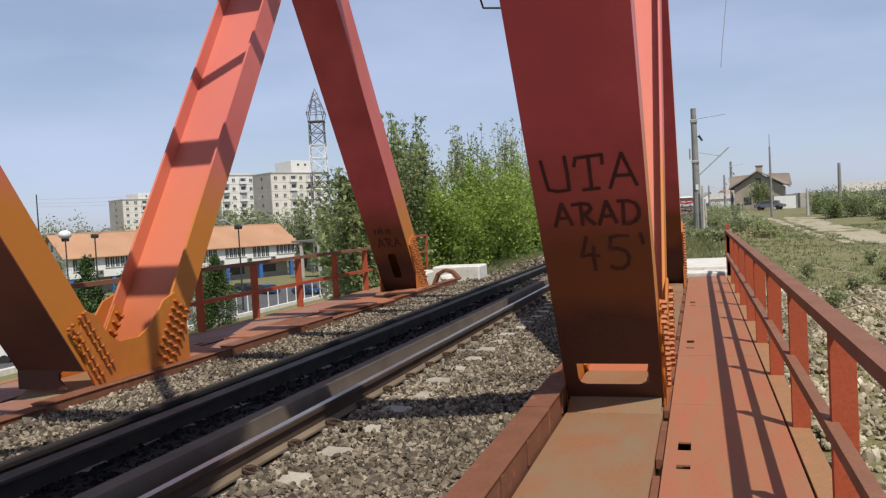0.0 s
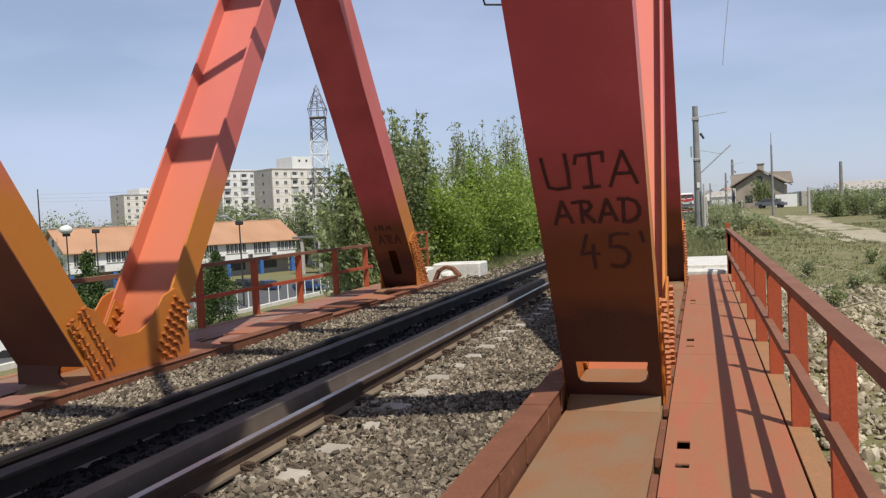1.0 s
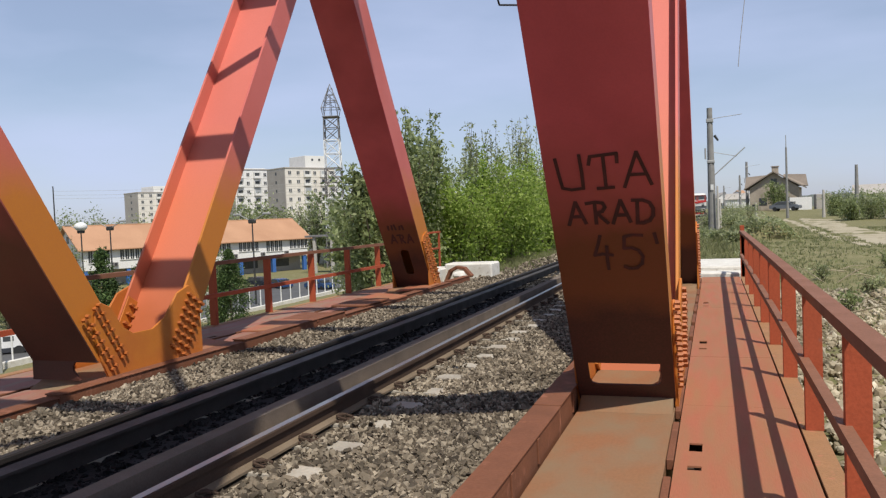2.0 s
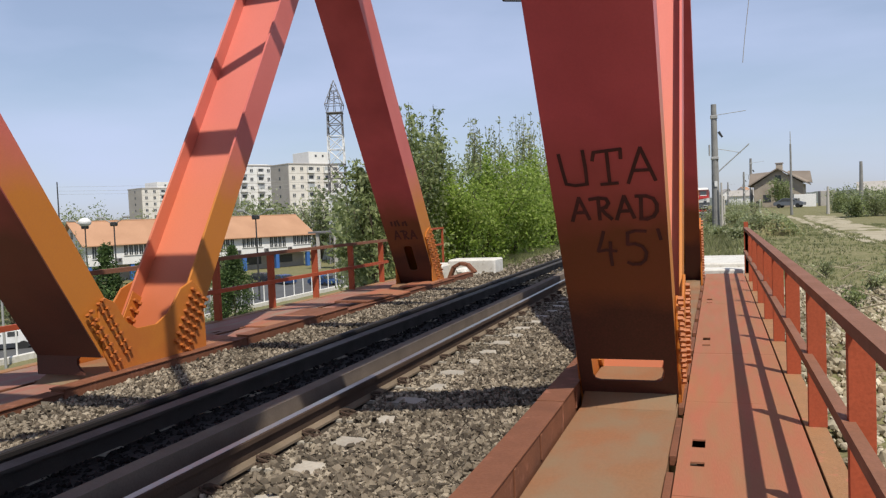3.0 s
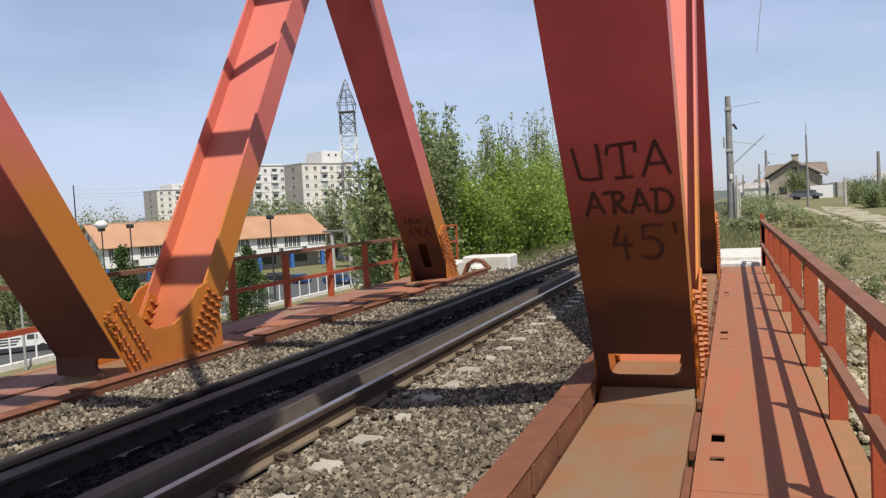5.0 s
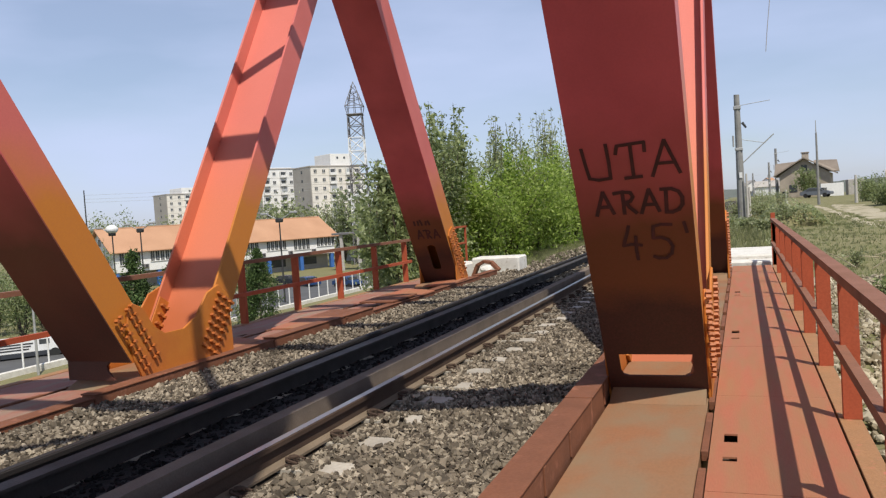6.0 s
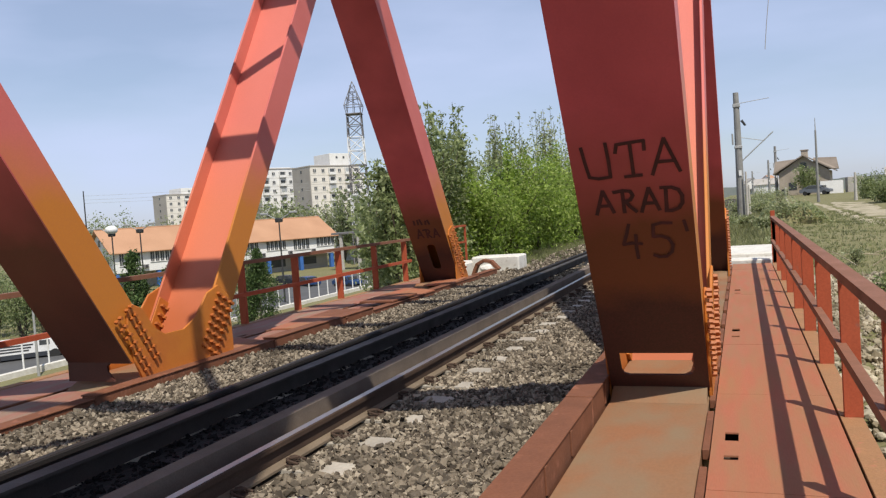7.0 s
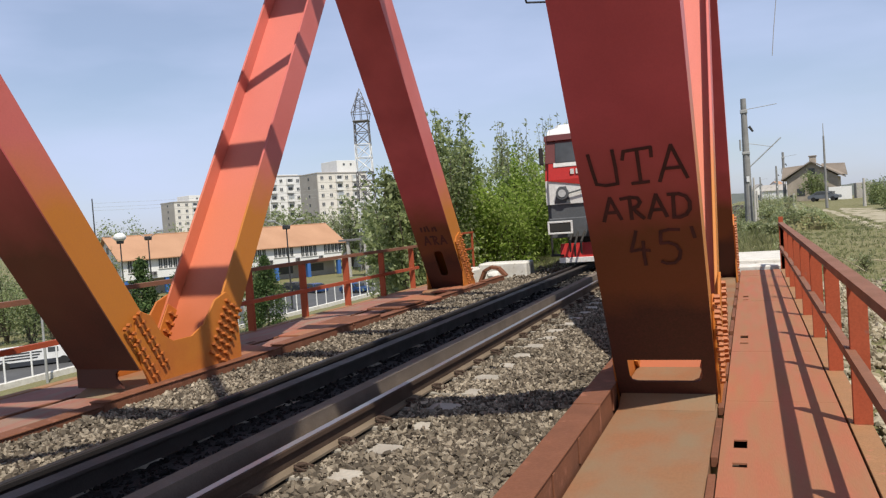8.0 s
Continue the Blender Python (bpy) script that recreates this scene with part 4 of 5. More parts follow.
sticks()
rng_mound = np.random.default_rng(31)
mound = empty("weed_mound", pose(2.3, 45, ground_z(2.3, 45)), "low mound overgrown with pale green weeds", "mound", kind="")
v, f = leaf_cloud(rng_mound, np.stack([rng_mound.uniform(-1.7, 1.6, 160), rng_mound.uniform(-1.5, 1.5, 160), np.abs(rng_mound.normal(0.5, 0.28, 160))], 1), np.full(160, 0.17), 7000, 0.09)
v[:, 2] = np.minimum(v[:, 2], 1.45 - 0.42 * v[:, 0] ** 2)
big_soup("foliage", v, f, M_LEAFPALE, mound)
bm = bmesh.new()
bmesh.ops.create_icosphere(bm, subdivisions=3, radius=1)
for q in bm.verts:
    q.co = Vector((q.co.x * 1.9, q.co.y * 1.6, max(q.co.z, -0.3) * 0.9)) * (1 + 0.15 * noise.noise(q.co * 2))
part("earth", bm, M_GROUND, mound)
for i, (x, y, h, sp) in enumerate(((0.2, 47, 0.5, 0.6), (-0.9, 52, 0.8, 0.8), (0.9, 38, 0.5, 0.5), (1.2, 62, 0.9, 1.0), (3.9, 96, 1.5, 1.6), (-1.2, 40, 0.7, 0.7), (2.0, 76, 1.2, 1.1), (-0.4, 66, 1.3, 1.0), (0.5, 73, 1.5, 1.1), (1.5, 82, 1.7, 1.3))):
    shrub("bush", place(x, y), h, sp, 2500, 0.07, M_LEAFPALE, 130 + i, "low weedy bush beside the railway", "bush", 2, 0.02, "bushes beside the railway", low=0.05)
for i, (x, y, h, sp) in enumerate(((11.4, 76, 1.6, 1.2), (13.0, 77, 2.0, 1.6), (14.6, 76, 2.4, 1.8), (17.0, 78, 2.6, 2.0), (19.5, 77, 2.4, 2.0), (13.2, 66, 1.0, 0.9), (12.6, 95, 2.5, 1.5), (13.0, 97, 2.3, 1.8), (15.0, 96, 2.6, 1.9), (17.6, 98, 2.4, 2.0))):
    shrub("bush", place(x, y), h, sp, 3600, 0.10, M_LEAFPALE if i % 2 else M_LEAFDARK, 150 + i, "dark green thicket beyond the dirt track", "bush", 2, 0.03, "thicket beyond the dirt track", low=0.02)
M_HILL = mat("hazy wooded ridge", (0.10, 0.115, 0.10), (0.13, 0.14, 0.125), 0.95, 0, 0.6, 0.06, 0.6)


def ridge(name, pts, depth, label):
    bm = bmesh.new()
    front, top, back = [], [], []
    for i in range(60):
        f = i / 59
        x = pts[0][0] + (pts[1][0] - pts[0][0]) * f
        y = pts[0][1] + (pts[1][1] - pts[0][1]) * f
        h = (pts[0][2] + (pts[1][2] - pts[0][2]) * f) * (1 + 0.12 * noise.noise((i * 0.35, 0, 0)) + 0.06 * noise.noise((i * 1.4, 2, 0)))
        front.append(bm.verts.new((x, y, -8)))
        top.append(bm.verts.new((x, y + depth * 0.5, h)))
        back.append(bm.verts.new((x, y + depth, -8)))
    for i in range(59):
        bm.faces.new((front[i], front[i + 1], top[i + 1], top[i]))
        bm.faces.new((top[i], top[i + 1], back[i + 1], back[i]))
    tagged(mesh_object(name, bm, M_HILL), label, "ridge", kind="structure")


ridge("ridge", ((24, 210, 3.6), (140, 190, 9)), 60, "low wooded ridge on the horizon")
ridge("ridge", ((-900, 700, 12), (-60, 900, 14)), 120, "hazy low hills behind the town")
ridge("ridge", ((-60, 900, 9), (700, 800, 14)), 120, "hazy low hills beyond the railway")

# ---- buildings ----
M_PLASTER = mat("beige panel plaster", (0.74, 0.70, 0.63), (0.66, 0.62, 0.56), 0.9, 0, 6, 0.3, 0.2)
M_PLASTER2 = mat("grey panel plaster", (0.42, 0.39, 0.35), (0.36, 0.33, 0.30), 0.9, 0, 6, 0.3, 0.2)
M_WHITE = mat("white plaster", (0.78, 0.77, 0.74), (0.70, 0.69, 0.66), 0.85, 0, 8, 0.5, 0.1)
M_PANE = mat("dark window glass", (0.05, 0.055, 0.06), (0.08, 0.085, 0.09), 0.1, 0, 3, 0.5, 0.0)
M_GLAZED = mat("balcony glazing", (0.45, 0.47, 0.48), (0.34, 0.36, 0.37), 0.3, 0, 3, 0.5, 0.0)
M_TILE = mat("orange roof tiles", (0.47, 0.265, 0.155), (0.39, 0.215, 0.125), 0.85, 0, 14, 0.25, 0.5)
M_BLUE = mat("blue painted column", (0.05, 0.15, 0.42), (0.04, 0.12, 0.34), 0.6, 0, 10, 1.0, 0.1)
M_METAL = mat("galvanised pole", (0.42, 0.42, 0.40), (0.33, 0.33, 0.32), 0.6, 0.3, 20, 2.0, 0.2)
M_MAST = mat("grey mast steel", (0.20, 0.19, 0.19), (0.15, 0.145, 0.145), 0.7, 0.2, 20, 1.0, 0.1)
M_DARKMETAL = mat("dark iron", (0.05, 0.05, 0.05), (0.035, 0.035, 0.035), 0.6, 0.2, 20, 2.0, 0.1)
M_WHITEPAINT = mat("white paint", (0.78, 0.78, 0.76), (0.66, 0.66, 0.64), 0.6, 0, 20, 2.0, 0.1)


def flat_block(x, y, yaw, w, d, h, floors, cols, balcony_cols, label, tower=None, wall=None):
    """A block of flats; its front faces its local -y. tower: (x from, to, height) of the stair head on the roof."""
    t = empty("apartment_block", pose(x, y, -7, 0, 0, yaw), label, "apartment block", "blocks of flats in the town")
    part("wall", box((-w / 2, 0, 0), (w / 2, d, h), 0.05), wall or M_PLASTER, t)
    # Shaded end of the block: a grey sheet paints its shade over the wall.
    part("side_wall", box((-w / 2 - 0.12, 0.3, 0), (-w / 2, d - 0.3, h - 0.4)), M_PLASTER2, t, "end wall with its shade painted grey")
    part("parapet", box((-w / 2 - 0.2, -0.2, h), (w / 2 + 0.2, d + 0.2, h + 0.5), 0.05), M_PLASTER2, t)
    if tower:
        part("stair_head", box((tower[0], 1.0, h + 0.5), (tower[1], d - 1, h + tower[2]), 0.05), M_WHITE, t, "pale stair head on the roof")
        for q in (0.35, 0.7):
            xx = tower[0] + (tower[1] - tower[0]) * q
            part("window", box((xx - 0.4, 0.9, h + tower[2] - 1.9), (xx + 0.4, 1.01, h + tower[2] - 1.1)), M_PANE, t)
    fh = h / floors
    for f in range(floors):
        for c in range(cols):
            cx = -w / 2 + w * (c + 0.5) / cols
            z = f * fh + 1.0
            if c in balcony_cols:
                b = part("balcony", box((cx - 1.45, -1.1, z - 0.9), (cx + 1.45, 0.0, z + 0.12), 0.03), M_WHITE, t, "white balcony")
                part("window", box((cx - 1.25, -0.06, z + 0.12), (cx + 1.25, 0.05, z + 1.45)), M_PANE, t)
                for q in (-1.45, 1.25):
                    part("side_screen", box((cx + q, -1.0, z + 0.12), (cx + q + 0.2, 0.0, z + 1.6)), M_WHITE, b)
                if (f * 3 + c) % 4 == 0:
                    part("glazing", box((cx - 1.25, -1.05, z + 0.12), (cx + 1.25, -0.98, z + 1.5)), M_GLAZED, b, "pale glazed-in balcony front")
            else:
                wd = part("window", box((cx - 0.6, -0.06, z + 0.1), (cx + 0.6, 0.05, z + 1.3)), M_PANE, t)
                part("frame", box((cx - 0.05, -0.09, z + 0.1), (cx + 0.05, -0.05, z + 1.3)), M_WHITE, wd)
                part("sill", box((cx - 0.7, -0.16, z), (cx + 0.7, 0.0, z + 0.1)), M_WHITE, wd)
        part("panel_joint", box((-w / 2, -0.02, f * fh - 0.06), (w / 2, 0.0, f * fh + 0.06)), M_PLASTER2, t)
    for f in range(floors):
        z = f * fh + 1.1
        part("window", box((-w / 2 - 0.16, d * 0.45, z), (-w / 2 - 0.1, d * 0.45 + 1.0, z + 1.1)), M_PANE, t)
    return t


flat_block(-142.5, 265, 62, 22.0, 13, 29.3, 9, 6, (2, 4, 5), "beige block of flats with white balconies", (-1.5, 7.5, 5.0))
flat_block(-173.5, 274, 60, 15.0, 12, 31.0, 9, 4, (0, 2), "pale block of flats with a white top", (-4, 6.5, 0.8), M_WHITE)
flat_block(-244.5, 306, 66, 20.0, 14, 26.0, 9, 5, (2, 4), "grey block of flats far off", (-2, 9.5, 3.2))
flat_block(-263, 330, 60, 18.0, 14, 19.0, 6, 5, (1, 3), "low white block of flats far off", None, M_WHITE)
flat_block(-144, 285, 62, 8.0, 12, 27.0, 8, 2, (0,), "white block of flats behind the mast", None, M_WHITE)


def clinic():
    """The long two-storey building with an orange roof: x along its front, y into its depth."""
    L, D, zg, zb, ze, zr = 41.4, 12.0, -7.0, -4.25, -0.85, 2.85
    t = empty("long_building", pose(-93.0, 97.5, 0, 0, 0, 61.9), "long white two-storey building with an orange tiled roof and blue columns", "building")
    part("upper_wall", box((0, 0, zb), (L, D, ze + 0.05), 0.03), M_WHITE, t)
    part("ground_wall", box((0.1, 2.6, zg), (L - 0.1, D - 0.1, zb)), M_PLASTER2, t, "recessed grey ground floor")
    e, ym = 0.7, D / 2
    for s in (-1, 1):
        bm = bmesh.new()
        y_e = ym + s * (ym + e)
        vs = [bm.verts.new(q) for q in ((-e, ym, zr), (L + e, ym, zr), (L + e, y_e, ze - 0.1), (-e, y_e, ze - 0.1))]
        v2 = [bm.verts.new(v.co - Vector((0, 0, 0.22))) for v in vs]
        bm.faces.new(vs), bm.faces.new(v2)
        for j in range(4):
            bm.faces.new((vs[j], vs[(j + 1) % 4], v2[(j + 1) % 4], v2[j]))
        r = part("roof_slope", bm, M_TILE, t, "orange tiled roof slope")
        part("gutter", rod((-e, y_e, ze - 0.22), (L + e, y_e, ze - 0.22), 0.07, None, 6), M_TILE, r)
    part("ridge_cap", rod((-e, ym, zr), (L + e, ym, zr), 0.13, None, 6), M_TILE, t)
    for x in (0.0, L - 0.3):
        bm = bmesh.new()
        ring = [(0.1, ze), (D - 0.1, ze), (ym, zr - 0.3)]
        g = [bm.verts.new((x, y, z)) for y, z in ring]
        h = [bm.verts.new((x + 0.3, y, z)) for y, z in ring]
        bm.faces.new(g), bm.faces.new(h)
        for j in range(3):
            bm.faces.new((g[j], g[(j + 1) % 3], h[(j + 1) % 3], h[j]))
        part("gable", bm, M_WHITE, t, "white gable end")
    part("attic_window", box((-0.06, ym - 0.5, 0.1), (0.05, ym + 0.5, 1.2)), M_PANE, t)
    for y in (2.5, 8.5):
        part("window", box((-0.06, y - 0.5, zb + 1.2), (0.05, y + 0.5, zb + 2.6)), M_PANE, t)
    x, i = 1.0, 0
    while x < L - 3.5:
        count, w, z0 = ((4, 0.62, zb + 1.2), (5, 0.56, zb + 1.5))[i % 2]
        for k in range(count):
            q = x + k * (w + 0.26)
            wd = part("window", box((q, -0.06, z0), (q + w, 0.05, ze - 0.28)), M_PANE, t)
            part("mullion", box((q + w / 2 - 0.025, -0.075, z0), (q + w / 2 + 0.025, -0.05, ze - 0.28)), M_WHITE, wd)
        part("sill", box((x - 0.1, -0.14, z0 - 0.1), (x + count * (w + 0.26), 0.0, z0 - 0.02)), M_WHITE, t)
        x += count * (w + 0.26) + 0.35
        ac = part("air_conditioner", box((x - 0.2, -0.38, zb + 0.5), (x + 0.6, 0.0, zb + 1.1), 0.04), M_MAST, t, "grey air conditioner box")
        part("fan_grille", rod((x + 0.2, -0.40, zb + 0.8), (x + 0.2, -0.37, zb + 0.8), 0.22, None, 12), M_DARKMETAL, ac)
        x += 1.1
        i += 1
    for k in range(7):
        cx = 0.6 + (L - 1.2) * k / 6
        part("column", box((cx - 0.35, 0.1, zg), (cx + 0.35, 0.8, zb), 0.03), M_BLUE, t, "blue column")
        if k < 6:
            part("ground_window", box((cx + 1.5, 2.5, zg + 0.9), (cx + 4.6, 2.61, zg + 2.3)), M_PANE, t)


clinic()


def brick_house():
    """The old railwayman's house, its gable towards the bridge."""
    t = empty("house", pose(9.55, 140, 0.0, 0, 0, -8), "old plastered house with a brown tiled roof and a chimney", "house")
    w, d, he = 3.75, 9.0, 4.4
    M_H = mat("weathered house plaster", (0.46, 0.39, 0.31), (0.33, 0.28, 0.225), 0.9, 0, 8, 0.6, 0.3)
    M_R = mat("brown roof tiles", (0.30, 0.25, 0.205), (0.22, 0.18, 0.145), 0.9, 0, 12, 0.6, 0.5)
    part("wall", box((-w, 0, -1), (w, d, he), 0.03), M_H, t)
    bm = bmesh.new()
    for y in (0.0, 0.35):
        vs = [bm.verts.new(p) for p in ((-w, y, he), (w, y, he), (0, y, he + 2.5))]
        bm.faces.new(vs)
    part("gable", bm, M_H, t)
    for s in (-1, 1):
        bm = bmesh.new()
        vs = [bm.verts.new(p) for p in ((0, -0.7, he + 2.75), (s * (w + 0.8), -0.7, he + 0.05), (s * (w + 0.8), d, he + 0.05), (0, d, he + 2.75))]
        vs2 = [bm.verts.new(v.co - Vector((0, 0, 0.22))) for v in vs]
        bm.faces.new(vs), bm.faces.new(vs2)
        for j in range(4):
            bm.faces.new((vs[j], vs[(j + 1) % 4], vs2[(j + 1) % 4], vs2[j]))
        part("roof_slope", bm, M_R, t, "brown tiled roof slope")
        bm = bmesh.new()
        vs = [bm.verts.new(p) for p in ((s * 1.2, 4.5, he + 2.3), (s * (w + 0.9), 4.0, he + 2.1), (s * (w + 1.1), 3.2, he + 0.2), (s * 1.2, 3.2, he + 0.8), (s * 1.2, 8.0, he + 0.3), (s * (w + 1.1), 8.0, he + 0.2))]
        for q in ((0, 1, 2, 3), (0, 1, 5, 4), (1, 2, 5), (0, 3, 4), (2, 3, 4, 5)):
            bm.faces.new([vs[i] for i in q])
        part("cross_roof", bm, M_R, t, "side roof")
    part("chimney", box((-0.5, 3.0, he + 2.2), (0.5, 3.8, he + 3.5), 0.03), M_H, t)
    part("chimney_cap", box((-0.62, 2.9, he + 3.5), (0.62, 3.9, he + 3.68), 0.02), M_R, t)
    for cx, z, s in ((-1.7, 1.6, 0.6), (1.7, 1.6, 0.6), (0, he + 0.6, 0.45)):
        part("window", box((cx - s, -0.05, z), (cx + s, 0.05, z + 2 * s)), M_PANE, t)
    part("door", box((-3.4, -0.06, -0.4), (-2.5, 0.05, 1.8)), M_DARKMETAL, t)


brick_house()
tagged(mesh_object("yard_wall", box((11.1, 131, -0.2), (14.2, 131.3, 2.6), 0.02), M_WHITE), "white yard wall beside the old house", "wall", kind="structure")
tagged(mesh_object("shed", box((15.0, 133, -0.2), (17.2, 136, 3.0), 0.05), M_PLASTER2), "small grey shed beside the yard wall", "shed")


def far_house(x, y, yaw, w, d, he, hr, roof, label):
    """A plain gabled house of the village beyond the railway."""
    g = ground_z(x, y)
    t = empty("far_house", pose(x, y, g, 0, 0, yaw), label, "house", "houses far beyond the railway")
    bm = bmesh.new()
    ring = [(-w / 2, -0.3), (w / 2, -0.3), (w / 2, he), (0, he + hr), (-w / 2, he)]
    a = [bm.verts.new((px, 0, pz)) for px, pz in ring]
    b = [bm.verts.new((px, d, pz)) for px, pz in ring]
    bm.faces.new(a), bm.faces.new(b)
    for j in range(5):
        bm.faces.new((a[j], a[(j + 1) % 5], b[(j + 1) % 5], b[j]))
    part("wall", bm, M_WHITE, t)
    for s in (-1, 1):
        bm = bmesh.new()
        vs = [bm.verts.new(q) for q in ((0, -0.4, he + hr + 0.2), (s * (w / 2 + 0.5), -0.4, he - 0.1), (s * (w / 2 + 0.5), d + 0.4, he - 0.1), (0, d + 0.4, he + hr + 0.2))]
        v2 = [bm.verts.new(v.co - Vector((0, 0, 0.15))) for v in vs]
        bm.faces.new(vs), bm.faces.new(v2)
        for j in range(4):
            bm.faces.new((vs[j], vs[(j + 1) % 4], v2[(j + 1) % 4], v2[j]))
        part("roof_slope", bm, roof, t)
    for q in (-0.25, 0.25):
        part("window", box((w * q - 0.6, -0.06, 1.2), (w * q + 0.6, 0.05, 2.6)), M_PANE, t)
    return t


far_house(5.6, 420, 12, 7, 10, 5.2, 2.6, M_PLASTER2, "small white house with a grey roof far off")
far_house(11.8, 426, -20, 8, 9, 5.4, 3.2, M_TILE, "small white house with an orange roof far off")
far_house(18.5, 415, 80, 8, 12, 4.2, 2.6, M_PLASTER2, "low white house with a grey roof far off")
far_house(45.0, 196, 82, 7, 15, 2.6, 1.8, M_PLASTER2, "long low house with a grey roof above the thicket")


def canopy():
    """A flat dark roof on posts beside the long building."""
    t = empty("canopy", pose(-63.2, 124, -7), "flat dark canopy on grey posts beside the long building", "canopy")
    part("roof", box((-4.2, -2, 6.3), (4.8, 2, 6.65), 0.03), M_MAST, t)
    for x in (-2.6, 0.8, 4.2):
        part("post", box((x - 0.25, -1.7, 0), (x + 0.25, -1.2, 6.3), 0.03), M_CONC, t)


canopy()
kiosk = empty("flat_house", pose(-80.6, 152, -7, 0, 0, 28), "white flat-roofed house behind the canopy", "house")
part("wall", box((-2.2, 0, 0), (2.2, 5, 8.3), 0.05), M_WHITE, kiosk)
part("roof_edge", box((-2.4, -0.2, 8.3), (2.4, 5.2, 8.5), 0.03), M_PLASTER2, kiosk)
for q in (-1.1, 0.9):
    part("window", box((q - 0.5, -0.05, 6.2), (q + 0.5, 0.05, 7.5)), M_PANE, kiosk)


# ---- vehicles ----
M_CARDARK = mat("dark car paint", (0.03, 0.035, 0.05), (0.02, 0.025, 0.035), 0.3, 0.3, 20, 1, 0.0, co="obj")
M_CARGREY = mat("grey car paint", (0.20, 0.215, 0.24), (0.15, 0.16, 0.18), 0.35, 0.3, 20, 1, 0.0, co="obj")
M_CARBLUE = mat("blue car paint", (0.04, 0.09, 0.22), (0.03, 0.07, 0.18), 0.3, 0.3, 20, 1, 0.0, co="obj")
M_TYRE = mat("rubber", (0.02, 0.02, 0.02), (0.03, 0.03, 0.03), 0.9, 0, 40, 3, 0.2, co="obj")


def car(m, paint, label):
    t = empty("car", m, label, "car", "parked cars")
    prof = [(-2.1, 0.35), (-2.1, 0.75), (-1.2, 0.9), (-0.65, 1.38), (0.8, 1.42), (1.5, 0.95), (2.1, 0.85), (2.1, 0.35)]
    bm = poly_plate(prof, -0.82, 0.82)
    bmesh.ops.bevel(bm, geom=bm.edges[:], offset=0.06, segments=2, affect="EDGES")
    part("body", bm, paint, t)
    for x in (-0.83, 0.83):
        part("side_window", poly_plate([(-1.05, 0.92), (-0.58, 1.32), (0.75, 1.35), (1.3, 0.95)], x - 0.01, x + 0.01), M_PANE, t)
    part("windscreen", box((-0.7, -1.22, 0.95), (0.7, -0.72, 1.33)), M_PANE, t)
    for x in (-0.78, 0.78):
        for y in (-1.3, 1.3):
            part("wheel", rod((x - 0.09, y, 0.31), (x + 0.09, y, 0.31), 0.31, None, 14), M_TYRE, t)
    return t


shrub("bush", place(9.6, 136.5), 4.3, 1.9, 4200, 0.17, M_LEAFDARK, 201, "small budding tree before the old house", "bush", 2, 0.05, low=0.2)
car(pose(10.1, 126, ground_z(10.1, 126), 0, 0, 70), M_CARGREY, "grey estate car parked beside the yard wall")
car(pose(-56, 94, -7, 0, 0, 60), M_CARBLUE, "blue car parked by the long building")
car(pose(-62, 98, -7, 0, 0, 75), M_CARDARK, "dark car parked under the long building")
car(pose(-49, 92, -7, 0, 0, 70), M_CARBLUE, "dark blue car parked behind the street fence")


def van():
    t = empty("van", pose(-50.3, 43.2, -7.0, 0, 0, 48), "white low delivery van with dark stripes parked in the street", "van", "parked cars")
    prof = [(-3.0, 0.3), (-3.0, 1.55), (1.5, 1.62), (2.3, 1.12), (3.1, 1.0), (3.15, 0.3)]
    bm = bmesh.new()
    a = [bm.verts.new((x, -0.95, z)) for x, z in prof]
    c = [bm.verts.new((x, 0.95, z)) for x, z in prof]
    bm.faces.new(a), bm.faces.new(c)
    for j in range(len(prof)):
        bm.faces.new((a[j], a[(j + 1) % len(prof)], c[(j + 1) % len(prof)], c[j]))
    bmesh.ops.bevel(bm, geom=bm.edges[:], offset=0.07, segments=2, affect="EDGES")
    part("body", bm, M_WHITEPAINT, t)
    part("side_window", box((1.0, -0.97, 1.08), (1.7, -0.9, 1.45), 0.02), M_PANE, t)
    # Dark strip that paints the shadow along the van's lower edge.
    part("skirt", box((-2.95, -0.97, 0.25), (3.1, 0.97, 0.62), 0.03), M_LOCOLIKE, t, "lower body with shadow painted dark")
    for x in (-1.9, 2.0):
        for y in (-0.88, 0.88):
            part("wheel", rod((x, y - 0.1, 0.36), (x, y + 0.1, 0.36), 0.36, None, 16), M_TYRE, t)
    for i in range(3):
        part("stripe", box((-2.2 + 0.25 * i, -0.975, 0.78 + 0.2 * i), (0.3 + 0.15 * i, -0.94, 0.87 + 0.2 * i)), M_DARKMETAL, t)


M_LOCOLIKE = mat("van skirt in painted shadow", (0.04, 0.045, 0.055), (0.03, 0.033, 0.04), 0.6, 0, 20, 1.0, 0.1)
van()
M_ASPHALT = mat("asphalt", (0.10, 0.10, 0.10), (0.075, 0.075, 0.075), 0.9, 0, 8, 0.3, 0.3)


